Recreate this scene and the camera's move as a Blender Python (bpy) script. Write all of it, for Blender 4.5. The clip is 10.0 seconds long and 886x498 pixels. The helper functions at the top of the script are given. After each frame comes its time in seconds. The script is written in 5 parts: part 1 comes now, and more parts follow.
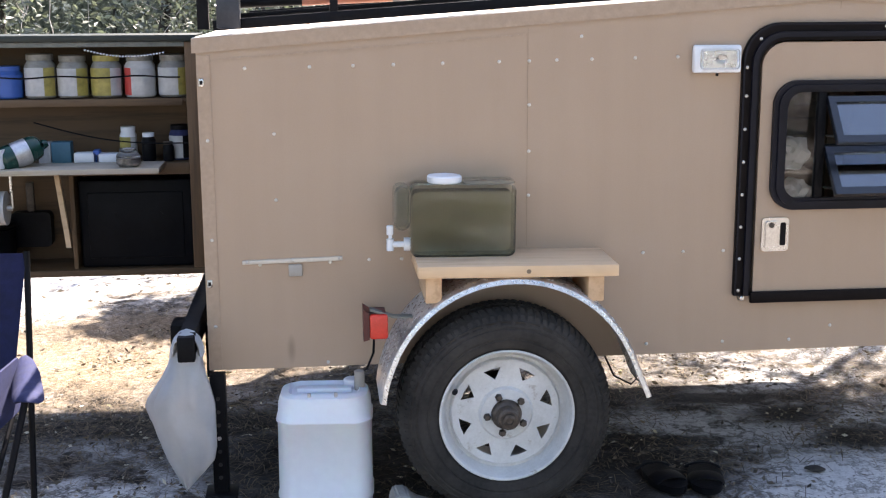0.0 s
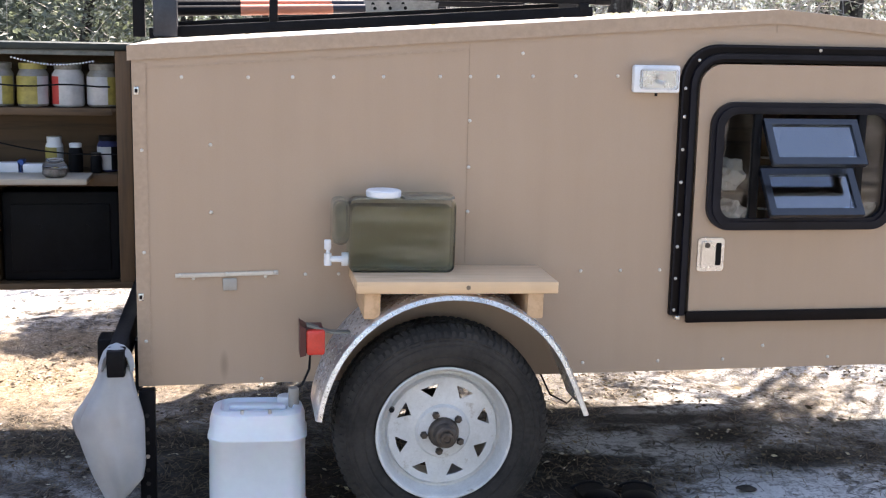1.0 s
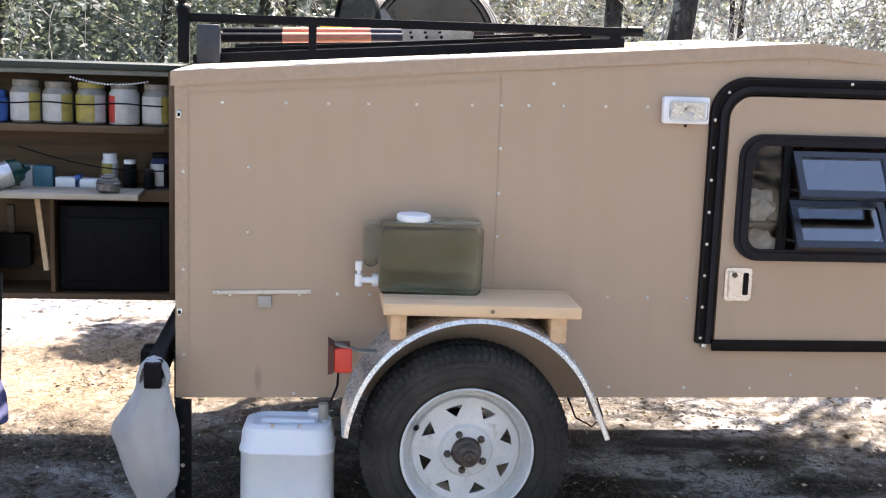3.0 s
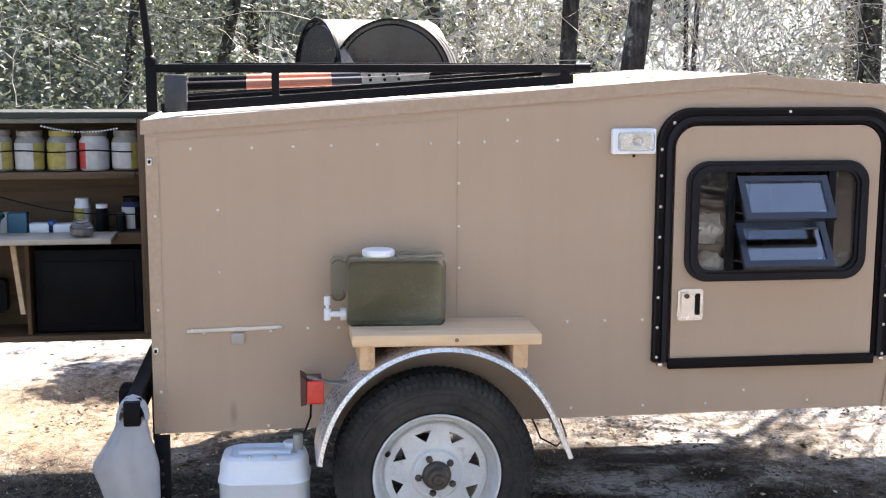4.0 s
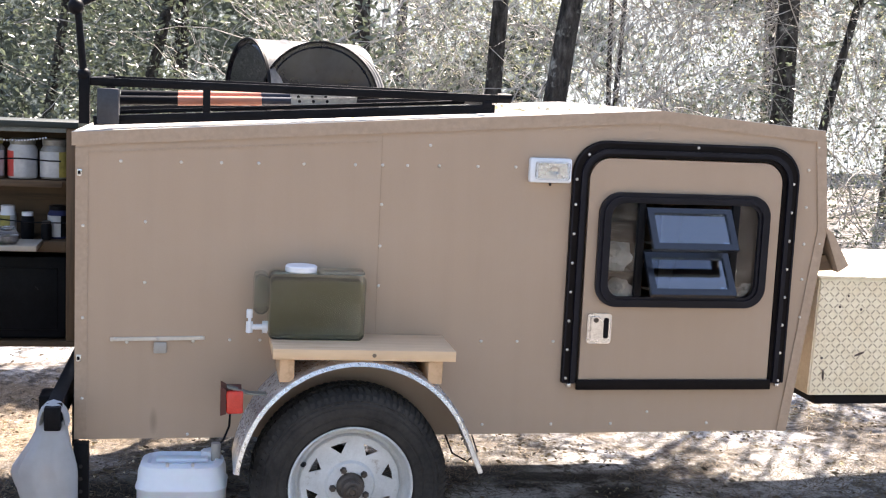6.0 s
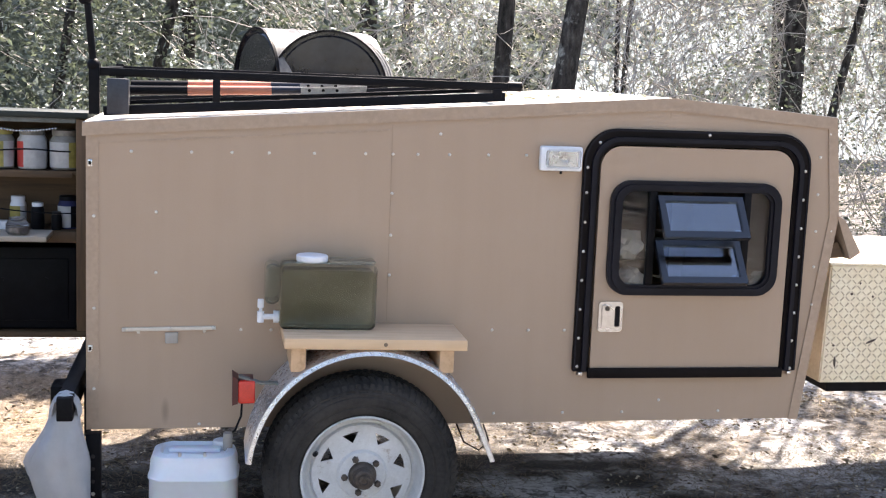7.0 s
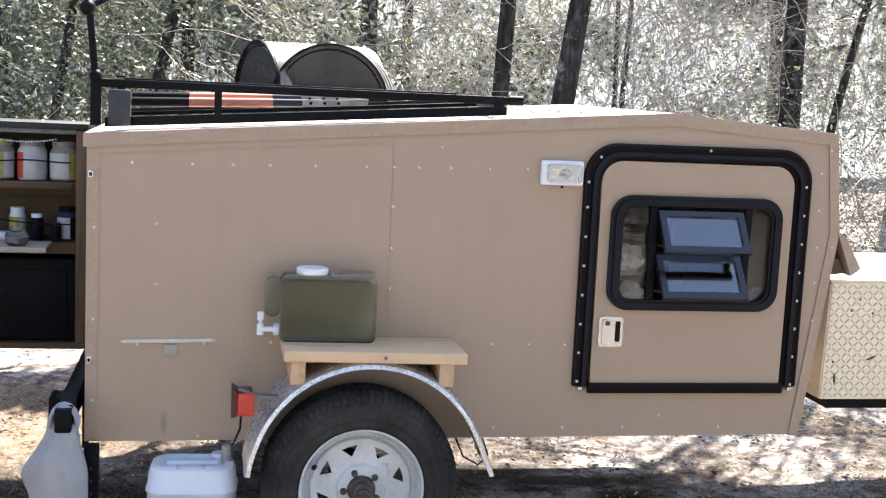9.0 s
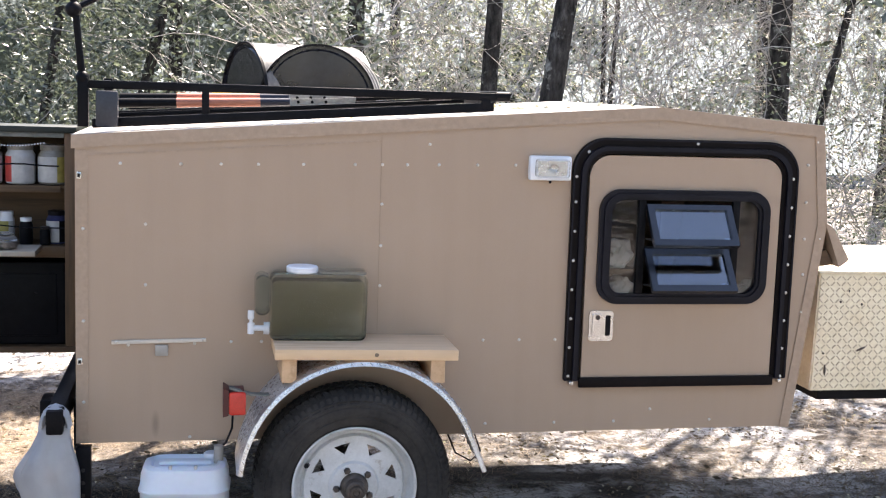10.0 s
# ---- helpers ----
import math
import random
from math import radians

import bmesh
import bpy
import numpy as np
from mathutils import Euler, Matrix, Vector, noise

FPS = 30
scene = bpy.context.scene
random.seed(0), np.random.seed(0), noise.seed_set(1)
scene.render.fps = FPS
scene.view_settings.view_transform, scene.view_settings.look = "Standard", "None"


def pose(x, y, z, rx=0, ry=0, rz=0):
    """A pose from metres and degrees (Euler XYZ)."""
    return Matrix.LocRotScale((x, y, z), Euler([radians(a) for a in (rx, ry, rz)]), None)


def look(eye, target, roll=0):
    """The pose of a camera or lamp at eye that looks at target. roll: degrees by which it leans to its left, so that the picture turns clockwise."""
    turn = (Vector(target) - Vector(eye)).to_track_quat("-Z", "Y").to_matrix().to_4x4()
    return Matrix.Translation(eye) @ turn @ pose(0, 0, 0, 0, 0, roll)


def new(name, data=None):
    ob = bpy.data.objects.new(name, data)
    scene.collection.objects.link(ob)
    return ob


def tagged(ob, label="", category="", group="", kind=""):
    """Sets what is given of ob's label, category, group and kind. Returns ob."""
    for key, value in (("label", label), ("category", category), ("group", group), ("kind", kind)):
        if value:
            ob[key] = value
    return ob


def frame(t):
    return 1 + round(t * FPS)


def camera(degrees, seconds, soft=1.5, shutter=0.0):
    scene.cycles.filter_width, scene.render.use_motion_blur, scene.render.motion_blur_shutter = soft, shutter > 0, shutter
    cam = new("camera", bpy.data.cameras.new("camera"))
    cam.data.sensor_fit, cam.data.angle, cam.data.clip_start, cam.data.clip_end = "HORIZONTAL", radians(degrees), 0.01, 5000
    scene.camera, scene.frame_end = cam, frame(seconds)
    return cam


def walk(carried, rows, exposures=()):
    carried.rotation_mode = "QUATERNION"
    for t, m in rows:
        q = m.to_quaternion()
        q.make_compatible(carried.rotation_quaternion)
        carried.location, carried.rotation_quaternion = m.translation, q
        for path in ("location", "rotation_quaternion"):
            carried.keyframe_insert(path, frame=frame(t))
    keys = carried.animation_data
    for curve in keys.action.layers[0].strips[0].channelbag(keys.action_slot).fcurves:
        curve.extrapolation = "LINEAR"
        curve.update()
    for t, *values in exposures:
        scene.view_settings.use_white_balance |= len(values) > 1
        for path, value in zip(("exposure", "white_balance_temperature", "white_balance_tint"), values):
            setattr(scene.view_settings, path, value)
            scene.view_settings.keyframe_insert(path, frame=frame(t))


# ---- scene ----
cam = camera(39.5, 10.0, soft=1.2)
PATH = [
    (0, (0.383, -3.924, 1.636), (0.574, -1.974, 1.239), -0.3),
    (0.5, (0.29, -3.898, 1.571), (0.583, -1.94, 1.287), -0.9),
    (1, (0.316, -3.88, 1.598), (0.643, -1.939, 1.242), 1.2),
    (1.5, (0.288, -3.895, 1.594), (0.656, -1.96, 1.245), 1.3),
    (2, (0.303, -3.884, 1.633), (0.623, -1.962, 1.182), 2.7),
    (2.5, (0.349, -3.92, 1.615), (0.638, -1.972, 1.265), 1.3),
    (2.7, (0.404, -3.957, 1.652), (0.65, -2.004, 1.298), 1.9),
    (3.8, (0.499, -4.11, 1.679), (0.636, -2.137, 1.384), 0.9),
    (4, (0.464, -4.17, 1.728), (0.713, -2.209, 1.421), 0.1),
    (4.5, (0.421, -4.252, 1.756), (0.801, -2.317, 1.424), 1.0),
    (5, (0.426, -4.306, 1.758), (0.808, -2.358, 1.513), 1.9),
    (5.5, (0.434, -4.313, 1.746), (0.815, -2.368, 1.482), 2.6),
    (5.7, (0.447, -4.323, 1.75), (0.823, -2.377, 1.482), 2.7),
    (6.8, (0.439, -4.325, 1.712), (0.806, -2.377, 1.442), 2.2),
    (7, (0.434, -4.315, 1.744), (0.797, -2.369, 1.456), 2.3),
    (7.5, (0.435, -4.31, 1.738), (0.795, -2.363, 1.455), 2.4),
    (8, (0.434, -4.299, 1.741), (0.795, -2.356, 1.434), 2.3),
    (8.5, (0.433, -4.312, 1.734), (0.79, -2.363, 1.461), 2.8),
    (9, (0.421, -4.307, 1.736), (0.789, -2.359, 1.473), 2.7),
    (9.5, (0.421, -4.301, 1.738), (0.8, -2.353, 1.492), 2.5),
    (10, (0.426, -4.319, 1.711), (0.808, -2.373, 1.455), 1.9),
]
walk(cam, [(t, look(e, a, r)) for t, e, a, r in PATH],
     [(0.0, 2.27, 7040, 17), (4.5, 2.29, 7010, 17), (5.0, 2.20, 6990, 17), (5.5, 2.17, 6980, 17), (7.0, 2.16, 6960, 17), (9.5, 2.19, 6960, 17), (10.0, 2.13, 6960, 17)])

# ---- light ----
SUN_EL, SUN_AZ = 52.0, 33.0          # elevation; degrees from +y towards +x
world = bpy.data.worlds.new("world")
scene.world = world
world.use_nodes = True
wn = world.node_tree
sky = wn.nodes.new("ShaderNodeTexSky")
sky.sky_type, sky.sun_disc = "NISHITA", False
sky.sun_elevation, sky.sun_rotation = radians(SUN_EL), radians(SUN_AZ)
wn.links.new(sky.outputs[0], wn.nodes["Background"].inputs[0])
wn.nodes["Background"].inputs[1].default_value = 0.105
sun = new("sun", bpy.data.lights.new("sun", "SUN"))
sun.data.energy, sun.data.angle, sun.data.color = 5.0, radians(0.5), (1.0, 0.95, 0.86)
sx = math.sin(radians(SUN_AZ)) * math.cos(radians(SUN_EL))
sy = math.cos(radians(SUN_AZ)) * math.cos(radians(SUN_EL))
sun.matrix_world = look((sx * 40, sy * 40, math.sin(radians(SUN_EL)) * 40), (0, 0, 0))

# ---- materials ----
def nodes_of(name):
    m = bpy.data.materials.new(name)
    m.use_nodes = True
    return m, m.node_tree, m.node_tree.nodes["Principled BSDF"]


def setin(bsdf, **kw):
    for k, v in kw.items():
        bsdf.inputs[k.replace("_", " ")].default_value = v


def coords(nt, scale=(1, 1, 1), obj=True):
    tc, mp = nt.nodes.new("ShaderNodeTexCoord"), nt.nodes.new("ShaderNodeMapping")
    mp.inputs["Scale"].default_value = scale
    nt.links.new(tc.outputs["Object" if obj else "Generated"], mp.inputs[0])
    return mp.outputs[0]


def noise_tex(nt, vec, scale, detail=6, rough=0.6):
    n = nt.nodes.new("ShaderNodeTexNoise")
    n.inputs["Scale"].default_value, n.inputs["Detail"].default_value, n.inputs["Roughness"].default_value = scale, detail, rough
    nt.links.new(vec, n.inputs["Vector"])
    return n.outputs["Fac"]


def ramp(nt, fac, stops):
    r = nt.nodes.new("ShaderNodeValToRGB")
    el = r.color_ramp.elements
    while len(el) < len(stops):
        el.new(0.5)
    for e, (p, c) in zip(el, stops):
        e.position, e.color = p, (*c, 1) if len(c) == 3 else c
    nt.links.new(fac, r.inputs[0])
    return r.outputs[0]


def mix(nt, fac, a, b, mode="MIX"):
    m = nt.nodes.new("ShaderNodeMix")
    m.data_type, m.blend_type = "RGBA", mode
    for sock, v in ((m.inputs[0], fac), (m.inputs[6], a), (m.inputs[7], b)):
        if isinstance(v, (int, float)):
            sock.default_value = v
        elif isinstance(v, tuple):
            sock.default_value = (*v, 1)
        else:
            nt.links.new(v, sock)
    return m.outputs[2]


def bump(nt, bsdf, height, strength=0.2, dist=0.01):
    b = nt.nodes.new("ShaderNodeBump")
    b.inputs["Strength"].default_value, b.inputs["Distance"].default_value = strength, dist
    nt.links.new(height, b.inputs["Height"])
    nt.links.new(b.outputs[0], bsdf.inputs["Normal"])


def worn(name, a, b, scale=6.0, fine=60.0, rough=0.6, metal=0.0, relief=0.15, dist=0.004, stretch=(1, 1, 1), **kw):
    """Two tones of one surface at two scales, with fine relief."""
    m, nt, p = nodes_of(name)
    v = coords(nt, stretch)
    n1, n2 = noise_tex(nt, v, scale), noise_tex(nt, v, fine, 4)
    col = ramp(nt, n1, [(0.35, a), (0.68, b)])
    col = mix(nt, 0.22, col, ramp(nt, n2, [(0.3, tuple(c * (0.6 if relief > 0.06 else 0.92) for c in a)), (0.7, tuple(min(1, c * (1.25 if relief > 0.06 else 1.04)) for c in b))]))
    nt.links.new(col, p.inputs["Base Color"])
    setin(p, Roughness=rough, Metallic=metal)
    r = nt.nodes.new("ShaderNodeMapRange")
    r.inputs["To Min"].default_value, r.inputs["To Max"].default_value = max(0.02, rough - 0.1), min(1, rough + 0.12)
    nt.links.new(n1, r.inputs[0])
    nt.links.new(r.outputs[0], p.inputs["Roughness"])
    if relief:
        bump(nt, p, n2, relief, dist)
    setin(p, **kw)
    return m


def plain(name, col, rough=0.5, metal=0.0, **kw):
    return worn(name, tuple(c * 0.88 for c in col), tuple(min(1, c * 1.08) for c in col), 9, 90, rough, metal, 0.06, 0.002, **kw)


def panel_paint():
    """Flat tan paint on aluminium sheet: faint vertical streaks, dust, soft waviness."""
    m, nt, p = nodes_of("tan_paint")
    v = coords(nt)
    streak = noise_tex(nt, coords(nt, (9, 1, 0.55)), 1.6, 5)
    dust = noise_tex(nt, v, 2.3, 7)
    grain = noise_tex(nt, v, 220, 2)
    col = mix(nt, ramp(nt, streak, [(0.42, (0, 0, 0)), (0.75, (0.4, 0.4, 0.4))]), (0.400, 0.286, 0.202), (0.360, 0.255, 0.179))
    col = mix(nt, ramp(nt, dust, [(0.5, (0, 0, 0)), (0.75, (0.45, 0.45, 0.45))]), col, (0.425, 0.318, 0.234))
    col = mix(nt, 0.05, col, ramp(nt, grain, [(0.3, (0.2, 0.15, 0.1)), (0.7, (0.5, 0.42, 0.33))]))
    q = nt.nodes.new("ShaderNodeMapping")
    q.inputs["Location"].default_value, q.inputs["Scale"].default_value = (-0.268 / 0.016, 0, -0.515 / 0.055), (1 / 0.016, 0, 1 / 0.055)
    nt.links.new(v, q.inputs[0])
    ln = nt.nodes.new("ShaderNodeVectorMath")
    ln.operation = "LENGTH"
    nt.links.new(q.outputs[0], ln.inputs[0])
    smudge = ramp(nt, ln.outputs["Value"], [(0.3, (0.38, 0.38, 0.38)), (1.0, (0, 0, 0))])
    col = mix(nt, smudge, col, (0.09, 0.065, 0.045))
    nt.links.new(col, p.inputs["Base Color"])
    setin(p, Roughness=0.48)
    bump(nt, p, noise_tex(nt, v, 3.2, 3), 0.10, 0.02)
    return m


def wood(name, light, dark, scale=2.0, rough=0.65, axis=0):
    m, nt, p = nodes_of(name)
    st = [14, 14, 14]
    st[axis] = 0.9
    v = coords(nt, tuple(st))
    n = noise_tex(nt, v, scale, 8, 0.65)
    big = noise_tex(nt, coords(nt), 5, 3)
    col = ramp(nt, n, [(0.32, dark), (0.5, light), (0.72, tuple(min(1, c * 1.1) for c in light))])
    col = mix(nt, ramp(nt, big, [(0.45, (0, 0, 0)), (0.8, (0.5, 0.5, 0.5))]), col, tuple(c * 0.75 for c in light))
    nt.links.new(col, p.inputs["Base Color"])
    setin(p, Roughness=rough)
    bump(nt, p, n, 0.2, 0.003)
    return m


def ground_mat():
    """Grey-white sand under pine straw, humus and small litter; shade under the trailer is painted in."""
    m, nt, p = nodes_of("sand_and_litter")
    v = coords(nt)
    big, mid, small = noise_tex(nt, v, 0.9, 6, 0.62), noise_tex(nt, v, 7.5, 8, 0.75), noise_tex(nt, v, 90, 4, 0.7)
    warp = nt.nodes.new("ShaderNodeTexNoise")
    warp.inputs["Scale"].default_value, warp.inputs["Detail"].default_value = 6.0, 5
    nt.links.new(v, warp.inputs["Vector"])
    bent = mix(nt, 0.35, v, warp.outputs["Color"])
    mp = nt.nodes.new("ShaderNodeMapping")
    mp.inputs["Scale"].default_value = (30, 75, 20)
    nt.links.new(bent, mp.inputs[0])
    straw = noise_tex(nt, mp.outputs[0], 1.3, 6, 0.8)
    sand = ramp(nt, small, [(0.3, (0.37, 0.36, 0.355)), (0.7, (0.57, 0.56, 0.55))])
    litter = ramp(nt, straw, [(0.36, (0.018, 0.014, 0.011)), (0.50, (0.11, 0.083, 0.06)), (0.64, (0.37, 0.335, 0.29)), (0.76, (0.58, 0.55, 0.51))])
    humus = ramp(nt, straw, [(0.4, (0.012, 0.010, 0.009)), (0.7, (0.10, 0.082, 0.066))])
    f1 = ramp(nt, big, [(0.45, (0, 0, 0)), (0.55, (1, 1, 1))])
    f2 = ramp(nt, mid, [(0.47, (0, 0, 0)), (0.58, (1, 1, 1))])
    f3 = ramp(nt, noise_tex(nt, v, 2.3, 7, 0.7), [(0.46, (0, 0, 0)), (0.54, (1, 1, 1))])
    def patch(cx, cy, rx, ry):
        q = nt.nodes.new("ShaderNodeMapping")
        q.inputs["Location"].default_value, q.inputs["Scale"].default_value = (-cx / rx, -cy / ry, 0), (1 / rx, 1 / ry, 0)
        nt.links.new(v, q.inputs[0])
        ln = nt.nodes.new("ShaderNodeVectorMath")
        ln.operation = "LENGTH"
        nt.links.new(q.outputs[0], ln.inputs[0])
        wob = nt.nodes.new("ShaderNodeMath")
        wob.operation, wob.inputs[1].default_value = "MULTIPLY_ADD", 2.2
        nt.links.new(mid, wob.inputs[0]), nt.links.new(ln.outputs["Value"], wob.inputs[2])
        half = nt.nodes.new("ShaderNodeMapRange")
        for k, z in (("From Min", 1.75), ("From Max", 2.25), ("To Min", 1.0), ("To Max", 0.0)):
            half.inputs[k].default_value = z
        nt.links.new(wob.outputs[0], half.inputs[0])
        return half.outputs[0]
    open_sand, humus_and_shade = None, None
    for where in ((2.25, -0.14, 0.70, 0.42), (1.95, 0.42, 0.34, 0.17), (1.70, 0.60, 0.32, 0.13), (2.40, 0.62, 0.18, 0.10), (-0.42, -0.06, 0.46, 0.30), (-1.35, 2.75, 0.55, 0.70), (-0.55, 3.65, 1.3, 0.62), (2.45, 1.12, 0.34, 0.16), (3.0, 1.45, 0.55, 0.20), (3.25, 0.9, 0.42, 0.34), (3.6, 2.3, 0.8, 0.28)):
        one = patch(*where)
        open_sand = one if open_sand is None else mix(nt, 1.0, open_sand, one, "LIGHTEN")
    # humus drifts; the ones under the trailer paint its shade into the ground
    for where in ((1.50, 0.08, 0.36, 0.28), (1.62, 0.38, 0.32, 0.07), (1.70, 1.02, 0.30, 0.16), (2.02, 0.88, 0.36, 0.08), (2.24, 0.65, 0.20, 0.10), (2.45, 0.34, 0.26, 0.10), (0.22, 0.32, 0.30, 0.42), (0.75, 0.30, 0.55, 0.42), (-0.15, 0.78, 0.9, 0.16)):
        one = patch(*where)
        humus_and_shade = one if humus_and_shade is None else mix(nt, 1.0, humus_and_shade, one, "LIGHTEN")
    col = mix(nt, mix(nt, 0.55, f1, f2), sand, litter)
    col = mix(nt, mix(nt, 0.45, f3, mix(nt, 1.0, f3, f2, "MULTIPLY")), col, humus)
    clean = ramp(nt, small, [(0.3, (0.62, 0.61, 0.605)), (0.7, (0.82, 0.81, 0.805))])
    clean = mix(nt, ramp(nt, noise_tex(nt, v, 11, 7, 0.75), [(0.52, (0, 0, 0)), (0.68, (0.75, 0.75, 0.75))]), clean, (0.30, 0.285, 0.27))
    specks = ramp(nt, noise_tex(nt, v, 48, 6, 0.7), [(0.57, (0, 0, 0)), (0.66, (0.85, 0.85, 0.85))])
    clean = mix(nt, specks, clean, (0.12, 0.105, 0.09))
    col = mix(nt, mix(nt, 0.9, (0, 0, 0), open_sand), col, clean)
    # thin meandering drifts of dark litter, as rain leaves them
    for scale, fac in ((2.1, 0.75), (5.2, 0.6)):
        drift = ramp(nt, noise_tex(nt, bent, scale, 6, 0.62), [(0.478, (0, 0, 0)), (0.498, (fac, fac, fac)), (0.506, (fac, fac, fac)), (0.530, (0, 0, 0))])
        col = mix(nt, drift, col, ramp(nt, straw, [(0.38, (0.014, 0.011, 0.009)), (0.7, (0.12, 0.095, 0.07))]))
    col = mix(nt, mix(nt, 0.9, (0, 0, 0), humus_and_shade), col, humus)
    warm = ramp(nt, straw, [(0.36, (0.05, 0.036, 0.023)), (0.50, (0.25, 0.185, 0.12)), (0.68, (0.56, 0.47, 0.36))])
    # straw mats; the left one also paints a cast shadow darker
    straw_and_shade = mix(nt, 1.0, patch(-0.60, 1.88, 1.0, 0.78), patch(1.45, -0.42, 0.62, 0.22), "LIGHTEN")
    straw_and_shade = mix(nt, 1.0, straw_and_shade, patch(0.45, -0.45, 0.6, 0.16), "LIGHTEN")
    col = mix(nt, mix(nt, 0.8, (0, 0, 0), straw_and_shade), col, warm)
    nt.links.new(col, p.inputs["Base Color"])
    setin(p, Roughness=0.95, Specular_IOR_Level=0.15)
    add = nt.nodes.new("ShaderNodeMath")
    nt.links.new(mid, add.inputs[0]), nt.links.new(straw, add.inputs[1])
    bump(nt, p, add.outputs[0], 0.6, 0.02)
    return m


def bark():
    """Dark furrowed grey bark with pale lichen patches."""
    m, nt, p = nodes_of("grey_bark")
    v = coords(nt, (1, 1, 0.4))
    plates, fine = noise_tex(nt, v, 16, 7, 0.7), noise_tex(nt, v, 55, 4)
    col = ramp(nt, plates, [(0.36, (0.010, 0.009, 0.008)), (0.55, (0.055, 0.050, 0.045)), (0.72, (0.14, 0.13, 0.12))])
    lichen = ramp(nt, noise_tex(nt, coords(nt), 6.5, 6, 0.7), [(0.58, (0, 0, 0)), (0.66, (0.8, 0.8, 0.8))])
    col = mix(nt, lichen, col, ramp(nt, fine, [(0.35, (0.14, 0.14, 0.12)), (0.65, (0.40, 0.40, 0.37))]))
    nt.links.new(col, p.inputs["Base Color"])
    setin(p, Roughness=0.92, Specular_IOR_Level=0.2)
    bump(nt, p, plates, 1.0, 0.03)
    return m


def leaf_mat(name, a, b, rough=0.38):
    m, nt, p = nodes_of(name)
    g = nt.nodes.new("ShaderNodeNewGeometry")
    col = ramp(nt, g.outputs["Random Per Island"], [(0.0, a), (0.6, b), (1.0, tuple(min(1, c * 1.7) for c in b))])
    nt.links.new(col, p.inputs["Base Color"])
    setin(p, Roughness=rough, Specular_IOR_Level=0.7)
    tr, ms = nt.nodes.new("ShaderNodeBsdfTranslucent"), nt.nodes.new("ShaderNodeMixShader")
    nt.links.new(mix(nt, 1.0, col, (1.4, 1.45, 1.05), "MULTIPLY"), tr.inputs[0])
    ms.inputs[0].default_value = 0.28
    out = nt.nodes["Material Output"]
    nt.links.new(p.outputs[0], ms.inputs[1]), nt.links.new(tr.outputs[0], ms.inputs[2])
    nt.links.new(ms.outputs[0], out.inputs[0])
    return m


def far_woods():
    """Distant woods: dark leaf masses and stems, with glowing gaps painted for bright sky, more of them to the east."""
    m, nt, p = nodes_of("distant_woods")
    v = coords(nt)
    leafy, mass = noise_tex(nt, v, 5.5, 8, 0.75), noise_tex(nt, v, 0.42, 5, 0.65)
    stems = noise_tex(nt, coords(nt, (3.0, 3.0, 0.12)), 1.3, 5, 0.7)
    col = ramp(nt, leafy, [(0.35, (0.025, 0.03, 0.020)), (0.55, (0.12, 0.125, 0.085)), (0.75, (0.34, 0.33, 0.27))])
    col = mix(nt, ramp(nt, stems, [(0.58, (0, 0, 0)), (0.64, (1, 1, 1))]), col, (0.03, 0.026, 0.022))
    nt.links.new(col, p.inputs["Base Color"])
    setin(p, Roughness=1.0, Specular_IOR_Level=0.0)
    sep, tc = nt.nodes.new("ShaderNodeSeparateXYZ"), nt.nodes.new("ShaderNodeTexCoord")
    nt.links.new(tc.outputs["Object"], sep.inputs[0])
    rng_x = nt.nodes.new("ShaderNodeMapRange")
    for k, q in (("From Min", -3.0), ("From Max", 9.0), ("To Min", -0.17), ("To Max", -0.02)):
        rng_x.inputs[k].default_value = q
    nt.links.new(sep.outputs[0], rng_x.inputs[0])
    a1, a2 = nt.nodes.new("ShaderNodeMath"), nt.nodes.new("ShaderNodeMath")
    nt.links.new(leafy, a1.inputs[0]), nt.links.new(rng_x.outputs[0], a1.inputs[1])
    a2.operation, a2.inputs[1].default_value = "MULTIPLY_ADD", 0.95
    nt.links.new(mass, a2.inputs[0]), nt.links.new(a1.outputs[0], a2.inputs[2])
    # sky gaps and grey haze are painted as glow on the wall
    gap = ramp(nt, a2.outputs[0], [(0.84, (0, 0, 0)), (0.96, (0.36, 0.37, 0.34)), (1.12, (1, 1, 1))])
    nt.links.new(mix(nt, 1.0, gap, (0.85, 0.95, 1.0), "MULTIPLY"), p.inputs["Emission Color"])
    setin(p, Emission_Strength=0.37)
    return m


def wheel_paint():
    """White enamel with grey film and a few rust-brown stains."""
    m, nt, p = nodes_of("white_wheel_paint")
    v = coords(nt)
    film, spots, fine = noise_tex(nt, v, 5, 4), noise_tex(nt, v, 17, 7, 0.72), noise_tex(nt, v, 120, 3)
    col = ramp(nt, film, [(0.35, (0.50, 0.505, 0.50)), (0.65, (0.68, 0.685, 0.68))])
    col = mix(nt, ramp(nt, spots, [(0.585, (0, 0, 0)), (0.70, (0.75, 0.75, 0.75))]), col, (0.25, 0.20, 0.145))
    col = mix(nt, 0.10, col, ramp(nt, fine, [(0.35, (0.3, 0.28, 0.25)), (0.65, (0.8, 0.8, 0.8))]))
    nt.links.new(col, p.inputs["Base Color"])
    setin(p, Roughness=0.38)
    bump(nt, p, fine, 0.06, 0.002)
    return m


def glass(name, tint, rough=0.02, ior=1.45):
    m, nt, p = nodes_of(name)
    setin(p, Base_Color=(*tint, 1), Roughness=rough, Transmission_Weight=1.0, IOR=ior)
    return m


